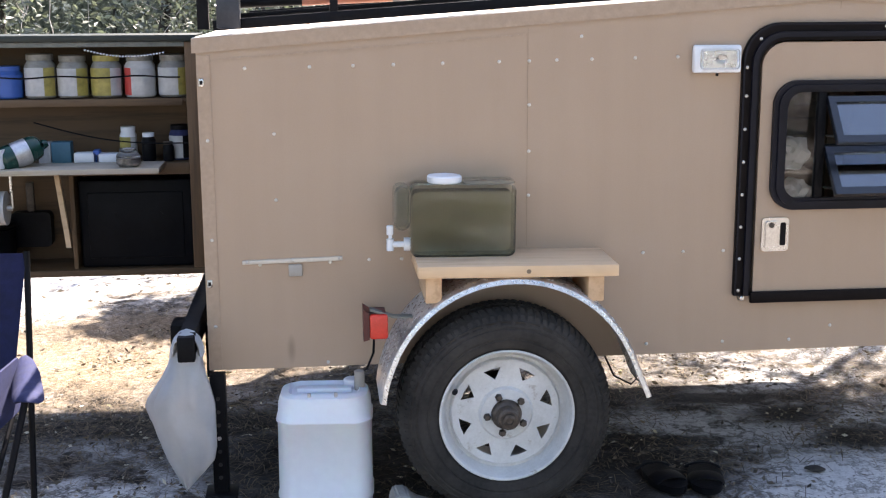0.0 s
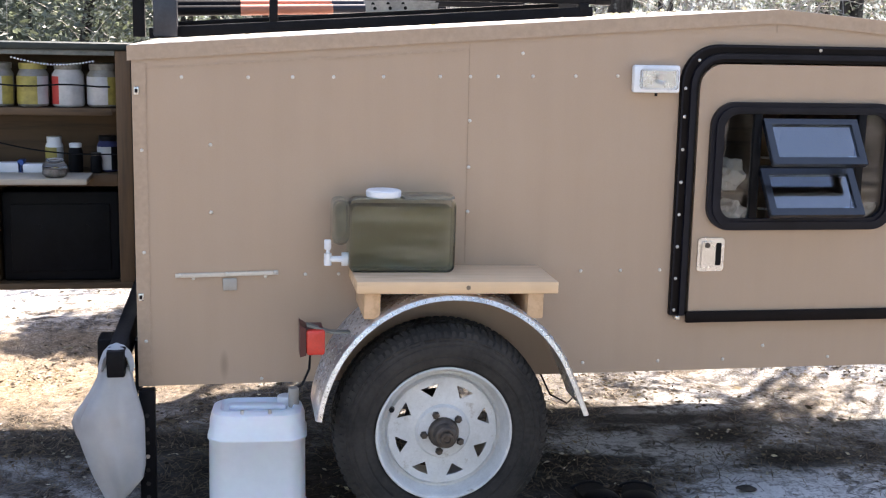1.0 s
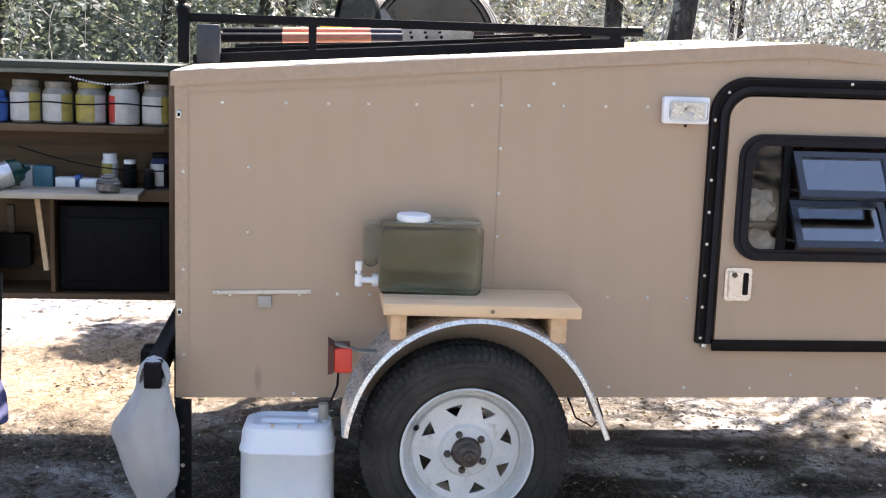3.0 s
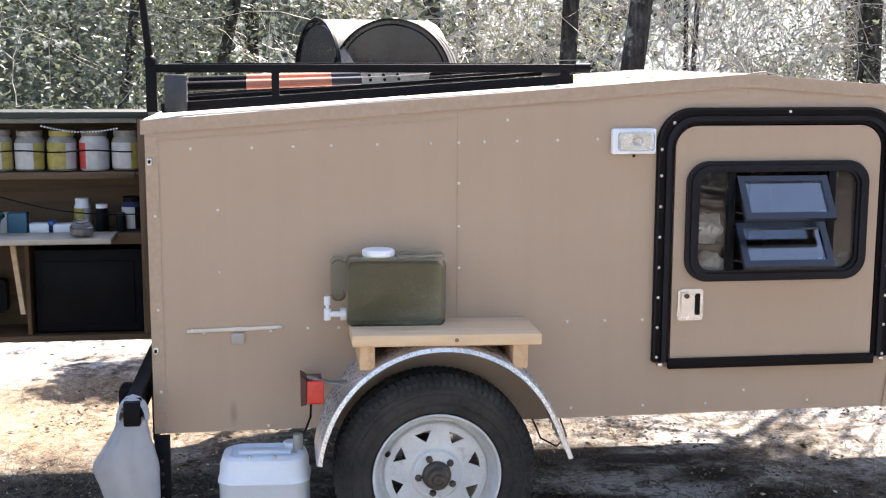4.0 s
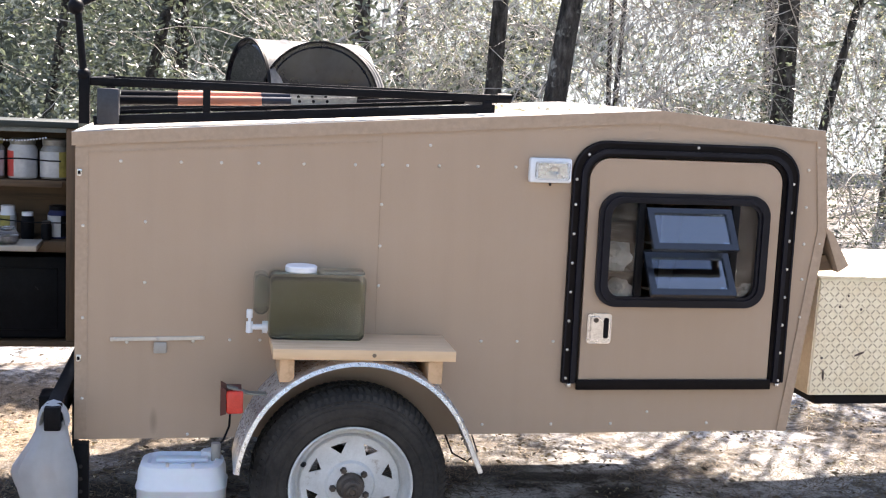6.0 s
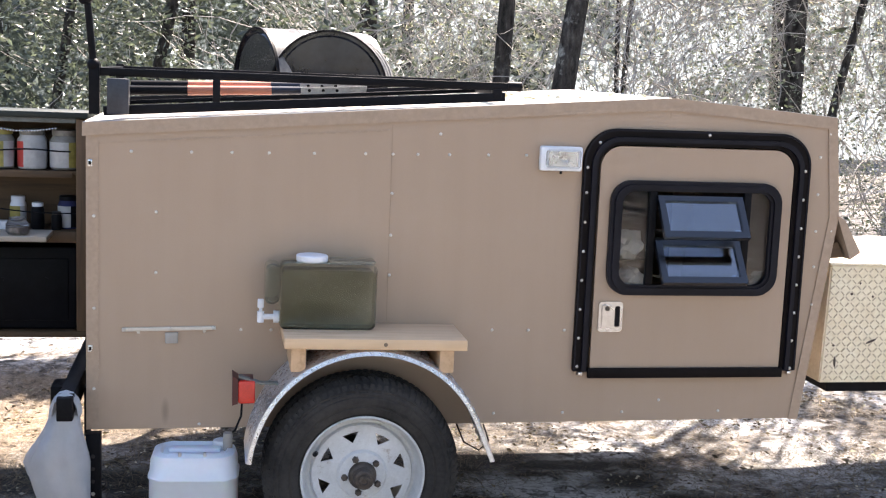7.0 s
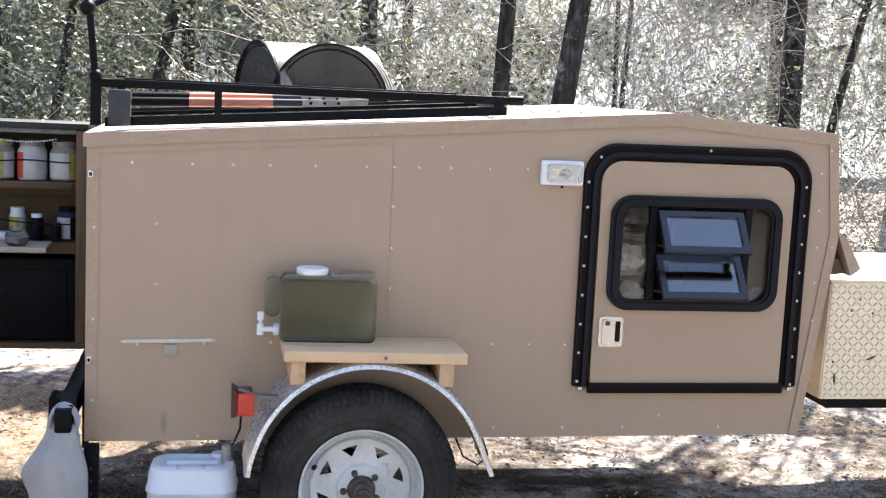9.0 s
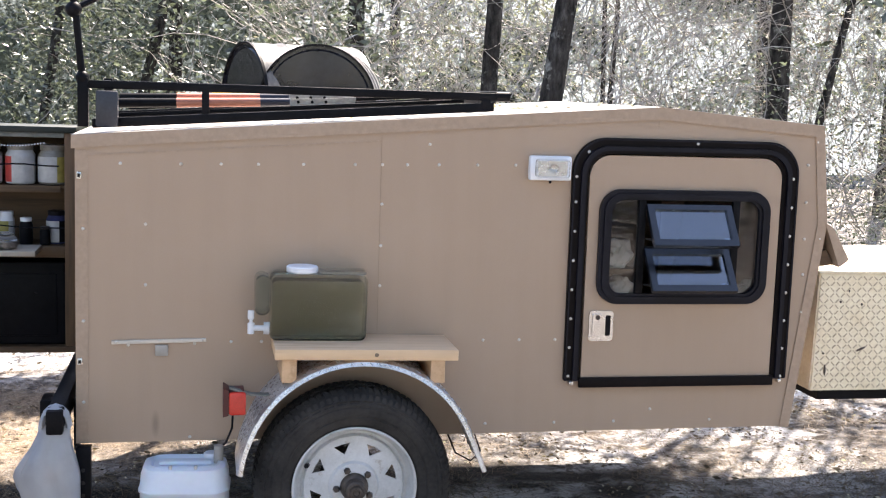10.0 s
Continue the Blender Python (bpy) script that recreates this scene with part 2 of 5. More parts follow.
TAN = panel_paint()
TAN_TRIM = worn("tan_trim_paint", (0.372, 0.266, 0.186), (0.405, 0.292, 0.208), 5, 60, 0.46)
ROOF_PAINT = worn("roof_coating", (0.50, 0.46, 0.41), (0.66, 0.62, 0.57), 4, 50, 0.55)
BLACK = worn("black_satin_metal", (0.004, 0.004, 0.005), (0.009, 0.009, 0.011), 8, 80, 0.46, Specular_IOR_Level=0.09)
FRAME_RIDGE = worn("black_trim_ridge", (0.006, 0.006, 0.010), (0.011, 0.011, 0.017), 8, 80, 0.38, Specular_IOR_Level=0.16)
RUBBER_TRIM = worn("black_trim", (0.004, 0.003, 0.0035), (0.010, 0.007, 0.007), 8, 80, 0.44, Specular_IOR_Level=0.09)
SASH = worn("glossy_black_sash", (0.008, 0.009, 0.012), (0.014, 0.015, 0.02), 8, 80, 0.22, Specular_IOR_Level=0.7)
TYRE = worn("dusty_rubber", (0.020, 0.019, 0.0185), (0.060, 0.054, 0.049), 7, 70, 0.85, 0, 0.25, Specular_IOR_Level=0.2)
RIM = wheel_paint()
GALV = worn("aluminium_tread", (0.52, 0.51, 0.51), (0.78, 0.77, 0.77), 30, 160, 0.36, 0.85, 0.2)
CREAM_BAR = plain("cream_painted_bar", (0.62, 0.55, 0.46), 0.5)
CORNER = worn("blue_black_enamel", (0.014, 0.016, 0.024), (0.034, 0.037, 0.048), 14, 70, 0.42)
GREY_PAINT = plain("grey_paint", (0.36, 0.33, 0.29), 0.5)
TOOL = worn("tool_steel", (0.22, 0.22, 0.22), (0.42, 0.41, 0.40), 20, 120, 0.4, 0.7)
SEAM = plain("seam_shadow_line", (0.335, 0.240, 0.168), 0.7)
# tread plate, raised to a warm pale tone for light bounced off the sand
BOUNCE_PLATE = worn("bounce_tinted_tread_plate", (0.80, 0.71, 0.53), (0.90, 0.84, 0.68), 7, 50, 0.42, 0.45, 0.10)
STEEL = worn("bright_steel", (0.55, 0.55, 0.54), (0.75, 0.74, 0.72), 20, 150, 0.28, 1.0)
SCREW_STEEL = plain("dull_screw_steel", (0.64, 0.60, 0.54), 0.38, 0.55)
RUSTY = worn("rusty_hub_steel", (0.05, 0.04, 0.033), (0.15, 0.12, 0.10), 25, 120, 0.55, 0.5, 0.4)
PINE = wood("fresh_pine", (0.69, 0.48, 0.295), (0.53, 0.335, 0.19))
PINE_Y = wood("fresh_pine_ends", (0.62, 0.41, 0.245), (0.48, 0.295, 0.16), axis=1)
# plywood browns, darkened so the cabinet's inner shade sits in the colour
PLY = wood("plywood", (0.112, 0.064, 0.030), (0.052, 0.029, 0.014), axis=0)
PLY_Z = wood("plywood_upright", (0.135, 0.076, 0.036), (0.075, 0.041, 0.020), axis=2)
OLD_WOOD = wood("weathered_block", (0.20, 0.145, 0.10), (0.12, 0.085, 0.06))
WHITE_PL = worn("white_plastic", (0.77, 0.78, 0.80), (0.81, 0.82, 0.84), 7, 70, 0.42, 0, 0.05)
JUG_PL = worn("milky_plastic", (0.74, 0.77, 0.82), (0.79, 0.82, 0.86), 3, 40, 0.45, 0, 0.05, Subsurface_Weight=0.15)
BAG_PL = worn("thin_white_film", (0.52, 0.53, 0.55), (0.64, 0.65, 0.67), 6, 40, 0.35, 0, 0.06, 0.004, Transmission_Weight=0.45)
RED_LENS = worn("red_lens", (0.50, 0.028, 0.018), (0.66, 0.045, 0.028), 30, 200, 0.22)
DARK_RED = plain("dark_red_lens", (0.065, 0.006, 0.006), 0.45)
CHROME = plain("satin_chrome", (0.62, 0.61, 0.60), 0.26, 1.0)
CONCRETE = worn("concrete", (0.27, 0.26, 0.24), (0.42, 0.41, 0.38), 18, 120, 0.9, 0, 0.5)
ORANGE = plain("orange_grip", (0.50, 0.19, 0.12), 0.5)
YELLOW = plain("yellow_paint", (0.50, 0.42, 0.05), 0.5)
NAVY = worn("navy_canvas", (0.012, 0.016, 0.06), (0.022, 0.028, 0.10), 30, 300, 0.85, 0, 0.3)
DRUM = worn("gloss_black_enamel", (0.008, 0.009, 0.014), (0.020, 0.023, 0.034), 5, 60, 0.10, 0, 0.02, Specular_IOR_Level=0.5)
DRUM_SIDE = worn("weathered_drum_side", (0.06, 0.057, 0.052), (0.27, 0.26, 0.24), 11, 60, 0.4)
BARK = bark()
TWIG = worn("pale_twig", (0.20, 0.18, 0.16), (0.52, 0.49, 0.45), 6, 40, 0.8, 0, 0.2)
LEAF = leaf_mat("evergreen_leaf", (0.022, 0.029, 0.022), (0.104, 0.121, 0.096), 0.34)
LEAF_Y = leaf_mat("spring_leaf", (0.08, 0.088, 0.062), (0.205, 0.212, 0.16), 0.4)
LEAF_D = leaf_mat("dry_leaf", (0.20, 0.17, 0.13), (0.48, 0.44, 0.36), 0.5)
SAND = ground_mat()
NEEDLE = leaf_mat("pine_straw", (0.018, 0.014, 0.010), (0.16, 0.12, 0.083), 0.7)
LITTER = leaf_mat("grey_leaf_litter", (0.022, 0.018, 0.014), (0.13, 0.105, 0.085), 0.75)
GLASS_DARK = glass("tinted_pane", (0.66, 0.68, 0.70), 0.01, 1.5)
GLASS_REFLECT = glass("reflective_pane", (0.72, 0.76, 0.82), 0.015, 2.1)
CLEAR = glass("clear_cover", (0.97, 0.97, 0.97), 0.03)
TANK = glass("smoky_clear_plastic", (0.80, 0.85, 0.84), 0.03, 1.2)
WATER = glass("greenish_water", (0.70, 0.725, 0.62), 0.0, 1.33)
LABEL_Y = worn("yellow_label", (0.26, 0.215, 0.055), (0.42, 0.34, 0.085), 30, 60, 0.5, 0, 0.05)
LABEL_W = worn("white_label", (0.38, 0.375, 0.37), (0.52, 0.51, 0.50), 25, 60, 0.5, 0, 0.05)
LABEL_R = plain("red_label", (0.5, 0.05, 0.04), 0.5)
LABEL_B = plain("blue_label", (0.03, 0.10, 0.36), 0.45)
DARK_GREEN = plain("dark_green_paint", (0.010, 0.016, 0.012), 0.5)
# bars darker than their plate: the shading of the relief is painted
SHADED_BARS = worn("shaded_tread_bars", (0.44, 0.38, 0.27), (0.62, 0.55, 0.41), 20, 90, 0.38, 0.25)
GREY_RAIL = worn("worn_grey_rail", (0.10, 0.11, 0.095), (0.20, 0.20, 0.18), 12, 90, 0.6)
GLASS_FILL = worn("grey_brown_filling", (0.10, 0.085, 0.075), (0.40, 0.37, 0.34), 40, 90, 0.5)
TREAD_BAR = worn("polished_tread_bar", (0.62, 0.615, 0.61), (0.82, 0.81, 0.80), 60, 200, 0.26, 0.85)
SLEEVE = plain("dark_blue_sleeve", (0.012, 0.014, 0.03), 0.4)
TEAL = plain("teal_box", (0.04, 0.14, 0.20), 0.5)
GREEN_CYL = plain("dark_green_enamel", (0.006, 0.045, 0.035), 0.25)
JAR_PL = worn("clear_jar_plastic", (0.24, 0.225, 0.19), (0.38, 0.36, 0.32), 20, 80, 0.2, 0, 0.05, Transmission_Weight=0.3)
JAR_LID = worn("smoky_lid", (0.13, 0.115, 0.095), (0.26, 0.24, 0.20), 20, 80, 0.3, 0, 0.05)
LINEN = worn("cream_bedding", (0.60, 0.55, 0.46), (0.74, 0.69, 0.60), 12, 120, 0.9, 0, 0.4)


# ---- mesh helpers ----
def box(bm, x0, x1, y0, y1, z0, z1, bev=0.0, mat=None):
    r = bmesh.ops.create_cube(bm, size=1)
    vs = r["verts"]
    bmesh.ops.scale(bm, vec=(x1 - x0, y1 - y0, z1 - z0), verts=vs)
    bmesh.ops.translate(bm, vec=((x0 + x1) / 2, (y0 + y1) / 2, (z0 + z1) / 2), verts=vs)
    if bev:
        es = list({e for v in vs for e in v.link_edges})
        out = bmesh.ops.bevel(bm, geom=es, offset=bev, segments=2, affect="EDGES", profile=0.5)
        vs = list({v for f in out["faces"] for v in f.verts} | {v for v in vs if v.is_valid})
    if mat is not None:
        bmesh.ops.transform(bm, matrix=mat, verts=vs)
    return vs


def rod(bm, a, b, r0, r1=None, seg=12):
    a, b = Vector(a), Vector(b)
    d = b - a
    r = bmesh.ops.create_cone(bm, cap_ends=True, segments=seg, radius1=r0, radius2=r0 if r1 is None else r1, depth=d.length)
    bmesh.ops.transform(bm, matrix=Matrix.Translation((a + b) / 2) @ d.to_track_quat("Z", "Y").to_matrix().to_4x4(), verts=r["verts"])
    return r["verts"]


def ball(bm, c, r, seg=12, scale=(1, 1, 1)):
    o = bmesh.ops.create_uvsphere(bm, u_segments=seg, v_segments=max(6, seg // 2), radius=r)
    bmesh.ops.scale(bm, vec=scale, verts=o["verts"])
    bmesh.ops.translate(bm, vec=c, verts=o["verts"])
    return o["verts"]


def lathe(bm, prof, seg=32, m=Matrix()):
    """Turn a profile of (radius, height) about z."""
    rings = []
    for r, h in prof:
        if r < 1e-6:
            rings.append([bm.verts.new(m @ Vector((0, 0, h)))])
        else:
            rings.append([bm.verts.new(m @ Vector((r * math.cos(2 * math.pi * i / seg), r * math.sin(2 * math.pi * i / seg), h))) for i in range(seg)])
    for a, b in zip(rings, rings[1:]):
        for i in range(seg):
            j = (i + 1) % seg
            q = [a[i % len(a)], a[j % len(a)], b[j % len(b)], b[i % len(b)]]
            q = list(dict.fromkeys(q))
            if len(q) > 2:
                bm.faces.new(q)


def slab(bm, pts, y0, y1, holes=()):
    """A flat outline in x, z given depth along y; a hole is an outline with as many points, bridged round."""
    if not holes:
        f = [bm.verts.new((x, y0, z)) for x, z in pts]
        b = [bm.verts.new((x, y1, z)) for x, z in pts]
        bm.faces.new(f), bm.faces.new(b[::-1])
        for i in range(len(pts)):
            j = (i + 1) % len(pts)
            bm.faces.new((f[j], f[i], b[i], b[j]))
        return
    inn = holes[0]
    L = [[bm.verts.new((x, y, z)) for x, z in p] for p in (pts, inn) for y in (y0, y1)]
    of, ob, nf, nb = L
    n = len(pts)
    for i in range(n):
        j = (i + 1) % n
        bm.faces.new((of[i], of[j], nf[j], nf[i])), bm.faces.new((ob[j], ob[i], nb[i], nb[j]))
        bm.faces.new((of[j], of[i], ob[i], ob[j])), bm.faces.new((nf[i], nf[j], nb[j], nb[i]))


def round_rect(x0, x1, z0, z1, r, n=8, square_bottom=False):
    pts = []
    for cx, cz, a0, rr in ((x1 - r, z1 - r, 0, r), (x0 + r, z1 - r, 90, r), (x0 + r, z0 + r, 180, r), (x1 - r, z0 + r, 270, r)):
        if square_bottom and a0 >= 180:
            rr, cx, cz = 0.006, (x0 + 0.006 if a0 == 180 else x1 - 0.006), z0 + 0.006
        for i in range(n + 1):
            a = radians(a0 + 90 * i / n)
            pts.append((cx + rr * math.cos(a), cz + rr * math.sin(a)))
    return pts


def tube(bm, pts, r, seg=8, taper=1.0):
    """A round bar through points."""
    pts = [Vector(p) for p in pts]
    rings, side = [], Vector((0.31, 0.21, 0.93))
    for i, p in enumerate(pts):
        d = (pts[min(i + 1, len(pts) - 1)] - pts[max(i - 1, 0)]).normalized()
        u = d.cross(side)
        if u.length < 0.1:
            u = d.cross(Vector((1, 0, 0)))
        u.normalize()
        w = d.cross(u)
        rr = r * (1 + (taper - 1) * i / max(1, len(pts) - 1))
        rings.append([bm.verts.new(p + rr * (math.cos(2 * math.pi * k / seg) * u + math.sin(2 * math.pi * k / seg) * w)) for k in range(seg)])
    for a, b in zip(rings, rings[1:]):
        for k in range(seg):
            bm.faces.new((a[k], a[(k + 1) % seg], b[(k + 1) % seg], b[k]))
    bm.faces.new(rings[0][::-1]), bm.faces.new(rings[-1])


def mesh_of(name, bm, material, smooth=35):
    bmesh.ops.recalc_face_normals(bm, faces=bm.faces)
    me = bpy.data.meshes.new(name)
    bm.to_mesh(me)
    bm.free()
    me.materials.append(material)
    if smooth:
        me.shade_smooth()
        me.set_sharp_from_angle(angle=radians(smooth))
    return me


def part(name, bm, material, parent, label="", m=None, smooth=35):
    """Link a bmesh, or a mesh, as one mesh object under a thing or a part."""
    me = mesh_of(name, bm, material, smooth) if isinstance(bm, bmesh.types.BMesh) else bm
    ob = new(name, me)
    ob.parent = parent
    if m is not None:
        ob.matrix_local = m
    return tagged(ob, label)


def thing(name, label, category, at=(0, 0, 0), rz=0.0, group=""):
    ob = new(name)
    ob.empty_display_size = 0.1
    ob.matrix_world = pose(*at, 0, 0, rz)
    return tagged(ob, label, category, group)


def single(name, bm, material, label, category, at=(0, 0, 0), rz=0.0, group="", kind="", smooth=35):
    ob = new(name, mesh_of(name, bm, material, smooth))
    ob.matrix_world = pose(*at, 0, 0, rz)
    return tagged(ob, label, category, group, kind)


def B():
    return bmesh.new()


def raw(name, verts, faces, material, label, category, kind="stuff"):
    me = bpy.data.meshes.new(name)
    me.from_pydata(verts.tolist() if hasattr(verts, "tolist") else verts, [], faces.tolist() if hasattr(faces, "tolist") else faces)
    me.materials.append(material)
    return tagged(new(name, me), label, category, kind=kind)


# ---- ground ----
def ground_height(x, y):
    v = Vector((x * 0.55, y * 0.55, 0.3))
    away = min(1.0, max(0.0, (math.hypot(x - 0.9, y - 0.4) - 1.6) / 3))
    return away * 0.10 * noise.noise(v) + 0.012 * noise.noise(v * 7) - 0.006


def build_ground():
    def axis(lo, hi, c, fine):
        a = [c]
        s = fine
        while a[-1] < hi:
            a.append(a[-1] + s)
            s = fine if abs(a[-1] - c) < 4 else s * 1.22
        s, b = fine, [c]
        while b[-1] > lo:
            b.append(b[-1] - s)
            s = fine if abs(b[-1] - c) < 4 else s * 1.22
        return b[:0:-1] + a
    xs, ys = axis(-400, 400, 1.0, 0.06), axis(-400, 600, 1.5, 0.06)
    vs = [(x, y, ground_height(x, y)) for y in ys for x in xs]
    n = len(xs)
    fs = [(j * n + i, j * n + i + 1, (j + 1) * n + i + 1, (j + 1) * n + i) for j in range(len(ys) - 1) for i in range(n - 1)]
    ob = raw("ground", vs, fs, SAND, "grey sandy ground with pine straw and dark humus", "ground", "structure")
    ob.data.shade_smooth()


build_ground()

# ---- trailer ----
WID = 1.36
OUT = [(0, 0.452), (2.652, 0.462), (2.752, 1.25), (2.715, 1.605), (2.065, 1.655), (0, 1.504)]
trailer = thing("camper_trailer", "home-built tan camper trailer with black-framed door and white spoke wheel", "camper trailer")


def screw_mesh():
    bm = B()
    lathe(bm, [(0.0060, 0), (0.0055, 0.0021), (0.0032, 0.0036), (0, 0.0042)], 8, Matrix.Rotation(radians(90), 4, "X"))
    return mesh_of("screw", bm, SCREW_STEEL)


SCREW = screw_mesh()


def build_trailer():
    # side wall with the opening for the door: four strips round the opening
    dx0, dx1, dz0, dz1 = 1.80, 2.563, 0.652, 1.50
    bm = B()

    def top(x):
        return 1.504 + (1.655 - 1.504) * x / 2.065 if x < 2.065 else 1.655 - 0.05 * (x - 2.065) / 0.65

    slab(bm, [(0, 0.452), (dx0, 0.459), (dx0, top(dx0)), (1.042, top(1.042)), (0, 1.504)], 0, 0.03)
    slab(bm, [(dx0, 0.459), (dx1, 0.462), (dx1, dz0), (dx0, dz0)], 0, 0.03)
    slab(bm, [(dx0, dz1), (dx1, dz1), (dx1, top(dx1)), (2.065, 1.655), (dx0, top(dx0))], 0, 0.03)
    slab(bm, [(dx1, 0.462), (2.652, 0.462), (2.752, 1.25), (2.715, 1.605), (dx1, top(dx1))], 0, 0.03)
    part("side_wall", bm, TAN, trailer)
    bm = B()
    slab(bm, OUT, WID - 0.03, WID)
    part("far_wall", bm, TAN, trailer)
    bm = B()
    box(bm, 0.02, 2.65, 0.03, WID - 0.03, 0.47, 0.50)
    part("floor", bm, PLY, trailer)
    for name, a, b in (("roof", (-0.012, 1.507), (2.067, 1.660)), ("front_roof", (2.067, 1.660), (2.722, 1.610))):
        bm = B()
        slab(bm, [a, b, (b[0], b[1] + 0.014), (a[0], a[1] + 0.014)], -0.004, WID + 0.012)
        part(name, bm, ROOF_PAINT, trailer, "pale weathered roof skin")
        bm = B()
        slab(bm, [(a[0], a[1] - 0.032), (b[0], b[1] - 0.032), (b[0], b[1] + 0.012), (a[0], a[1] + 0.0135)], -0.0075, -0.0042)
        part("roof_edge_trim", bm, TAN_TRIM, trailer)
    # front: upper and kicked-back lower panel, corner trims, visor board
    for a, b in (((2.722, 1.60), (2.757, 1.25)), ((2.757, 1.25), (2.655, 0.46))):
        bm = B()
        slab(bm, [a, b, (b[0] - 0.03, b[1]), (a[0] - 0.03, a[1])], 0.031, WID - 0.031)
        part("front_wall", bm, TAN, trailer)
        bm = B()
        slab(bm, [(a[0] + 0.004, a[1]), (b[0] + 0.004, b[1]), (b[0] - 0.034, b[1]), (a[0] - 0.034, a[1])], -0.006, -0.001)
        part("corner_trim", bm, TAN_TRIM, trailer)
    bm = B()
    slab(bm, [(2.752, 1.255), (2.786, 1.238), (2.861, 1.114), (2.820, 1.086)], -0.01, 1.25)
    part("visor_board", bm, TAN_TRIM, trailer, "sloping tan board below the front window line")
    bm = B()
    slab(bm, [(2.738, 1.13), (2.778, 1.15), (2.812, 1.092), (2.733, 1.083)], 0.02, 1.2)
    part("visor_underside", bm, PLY, trailer)
    # rear frame of the galley opening
    bm = B()
    box(bm, -0.002, 0.028, 0.031, 0.075, 0.455, 1.498)
    box(bm, -0.002, 0.028, WID - 0.075, WID - 0.031, 0.455, 1.498)
    box(bm, -0.002, 0.028, 0.075, WID - 0.075, 1.45, 1.498)
    part("rear_frame", bm, PLY_Z, trailer)
    bm = B()
    box(bm, 0.55, 0.57, 0.031, WID - 0.031, 0.5, 1.525)
    part("bulkhead", bm, PLY, trailer)
    # sheet added over the far wall to paint the interior dark
    bm = B()
    box(bm, 0.575, 2.60, WID - 0.045, WID - 0.0305, 0.505, 1.52)
    part("added_dark_lining", bm, PLY, trailer, "added dark plywood sheet for interior shade")
    # sheet seams and edge strips
    for x, z0, z1 in ((1.042, 0.84, 1.545), (2.066, 1.60, 1.622)):
        bm = B()
        box(bm, x - 0.001, x + 0.001, -0.0012, 0.0004, z0, z1)
        part("sheet_seam", bm, SEAM, trailer)
    bm = B()
    box(bm, 0.0, 0.042, -0.0030, -0.0002, 0.453, 1.468)
    part("edge_strip", bm, TAN_TRIM, trailer)
    bm = B()
    slab(bm, [(0.0, 1.446), (1.04, 1.521), (1.04, 1.527), (0.0, 1.452)], -0.0026, -0.0002)
    part("edge_strip", bm, TAN_TRIM, trailer)
    # screws
    row = [(x, 1.4235 + 0.0172 * x) for x in (0.350, 0.486, 0.613, 0.769, 0.949, 1.046, 1.135, 1.249, 1.390, 1.530)]
    row += [(0.149, 1.427), (1.214, 1.517), (1.047, 1.302), (1.047, 1.153), (1.047, 1.009)]
    row += [(x, 0.809) for x in (0.526, 0.632, 1.433, 1.569, 1.706)]
    row += [(0.233, 1.221), (0.233, 1.01), (0.026, 1.203), (0.026, 0.884), (0.026, 0.599), (0.386, 0.468), (2.09, 0.54)]
    row += [(x, 0.495) for x in (1.453, 1.716, 1.948, 2.332)]
    row += [(2.667, 1.473), (2.669, 1.332), (2.672, 1.192), (2.676, 1.056), (2.681, 0.91), (2.735, 1.194), (2.685, 0.60), (2.70, 1.56)]
    for x, z in row:
        part("screw", SCREW, None, trailer, m=pose(x, -0.003, z))
    for z in (1.385, 0.743):
        bm = B()
        box(bm, 0.006, 0.022, -0.009, -0.0032, z - 0.012, z + 0.012, 0.002)
        part("lock_plate", bm, STEEL, trailer, "small steel hasp plate")
        bm = B()
        box(bm, 0.009, 0.018, -0.012, -0.0092, z - 0.006, z + 0.006)
        part("lock_pin", bm, BLACK, trailer)
    # pale flat bar with a small hanging plate
    bm = B()
    box(bm, 0.119, 0.440, -0.010, -0.0002, 0.806, 0.819, 0.002, Matrix.Translation((0.28, 0, 0.815)) @ Matrix.Rotation(radians(-1.2), 4, "Y") @ Matrix.Translation((-0.28, 0, -0.815)))
    bar = part("bracket_bar", bm, CREAM_BAR, trailer, "pale flat mounting bar")
    for x, z in ((0.135, 0.8125), (0.28, 0.8155), (0.43, 0.8185)):
        part("screw", SCREW, None, bar, m=pose(x, -0.0102, z))
    bm = B()
    box(bm, 0.266, 0.310, -0.012, -0.0002, 0.761, 0.800, 0.003)
    part("bracket_plate", bm, GREY_PAINT, trailer, "small grey metal plate")
    for x, z in ((0.175, 0.799), (0.40, 0.803)):
        part("screw", SCREW, None, trailer, m=pose(x, -0.001, z))


build_trailer()


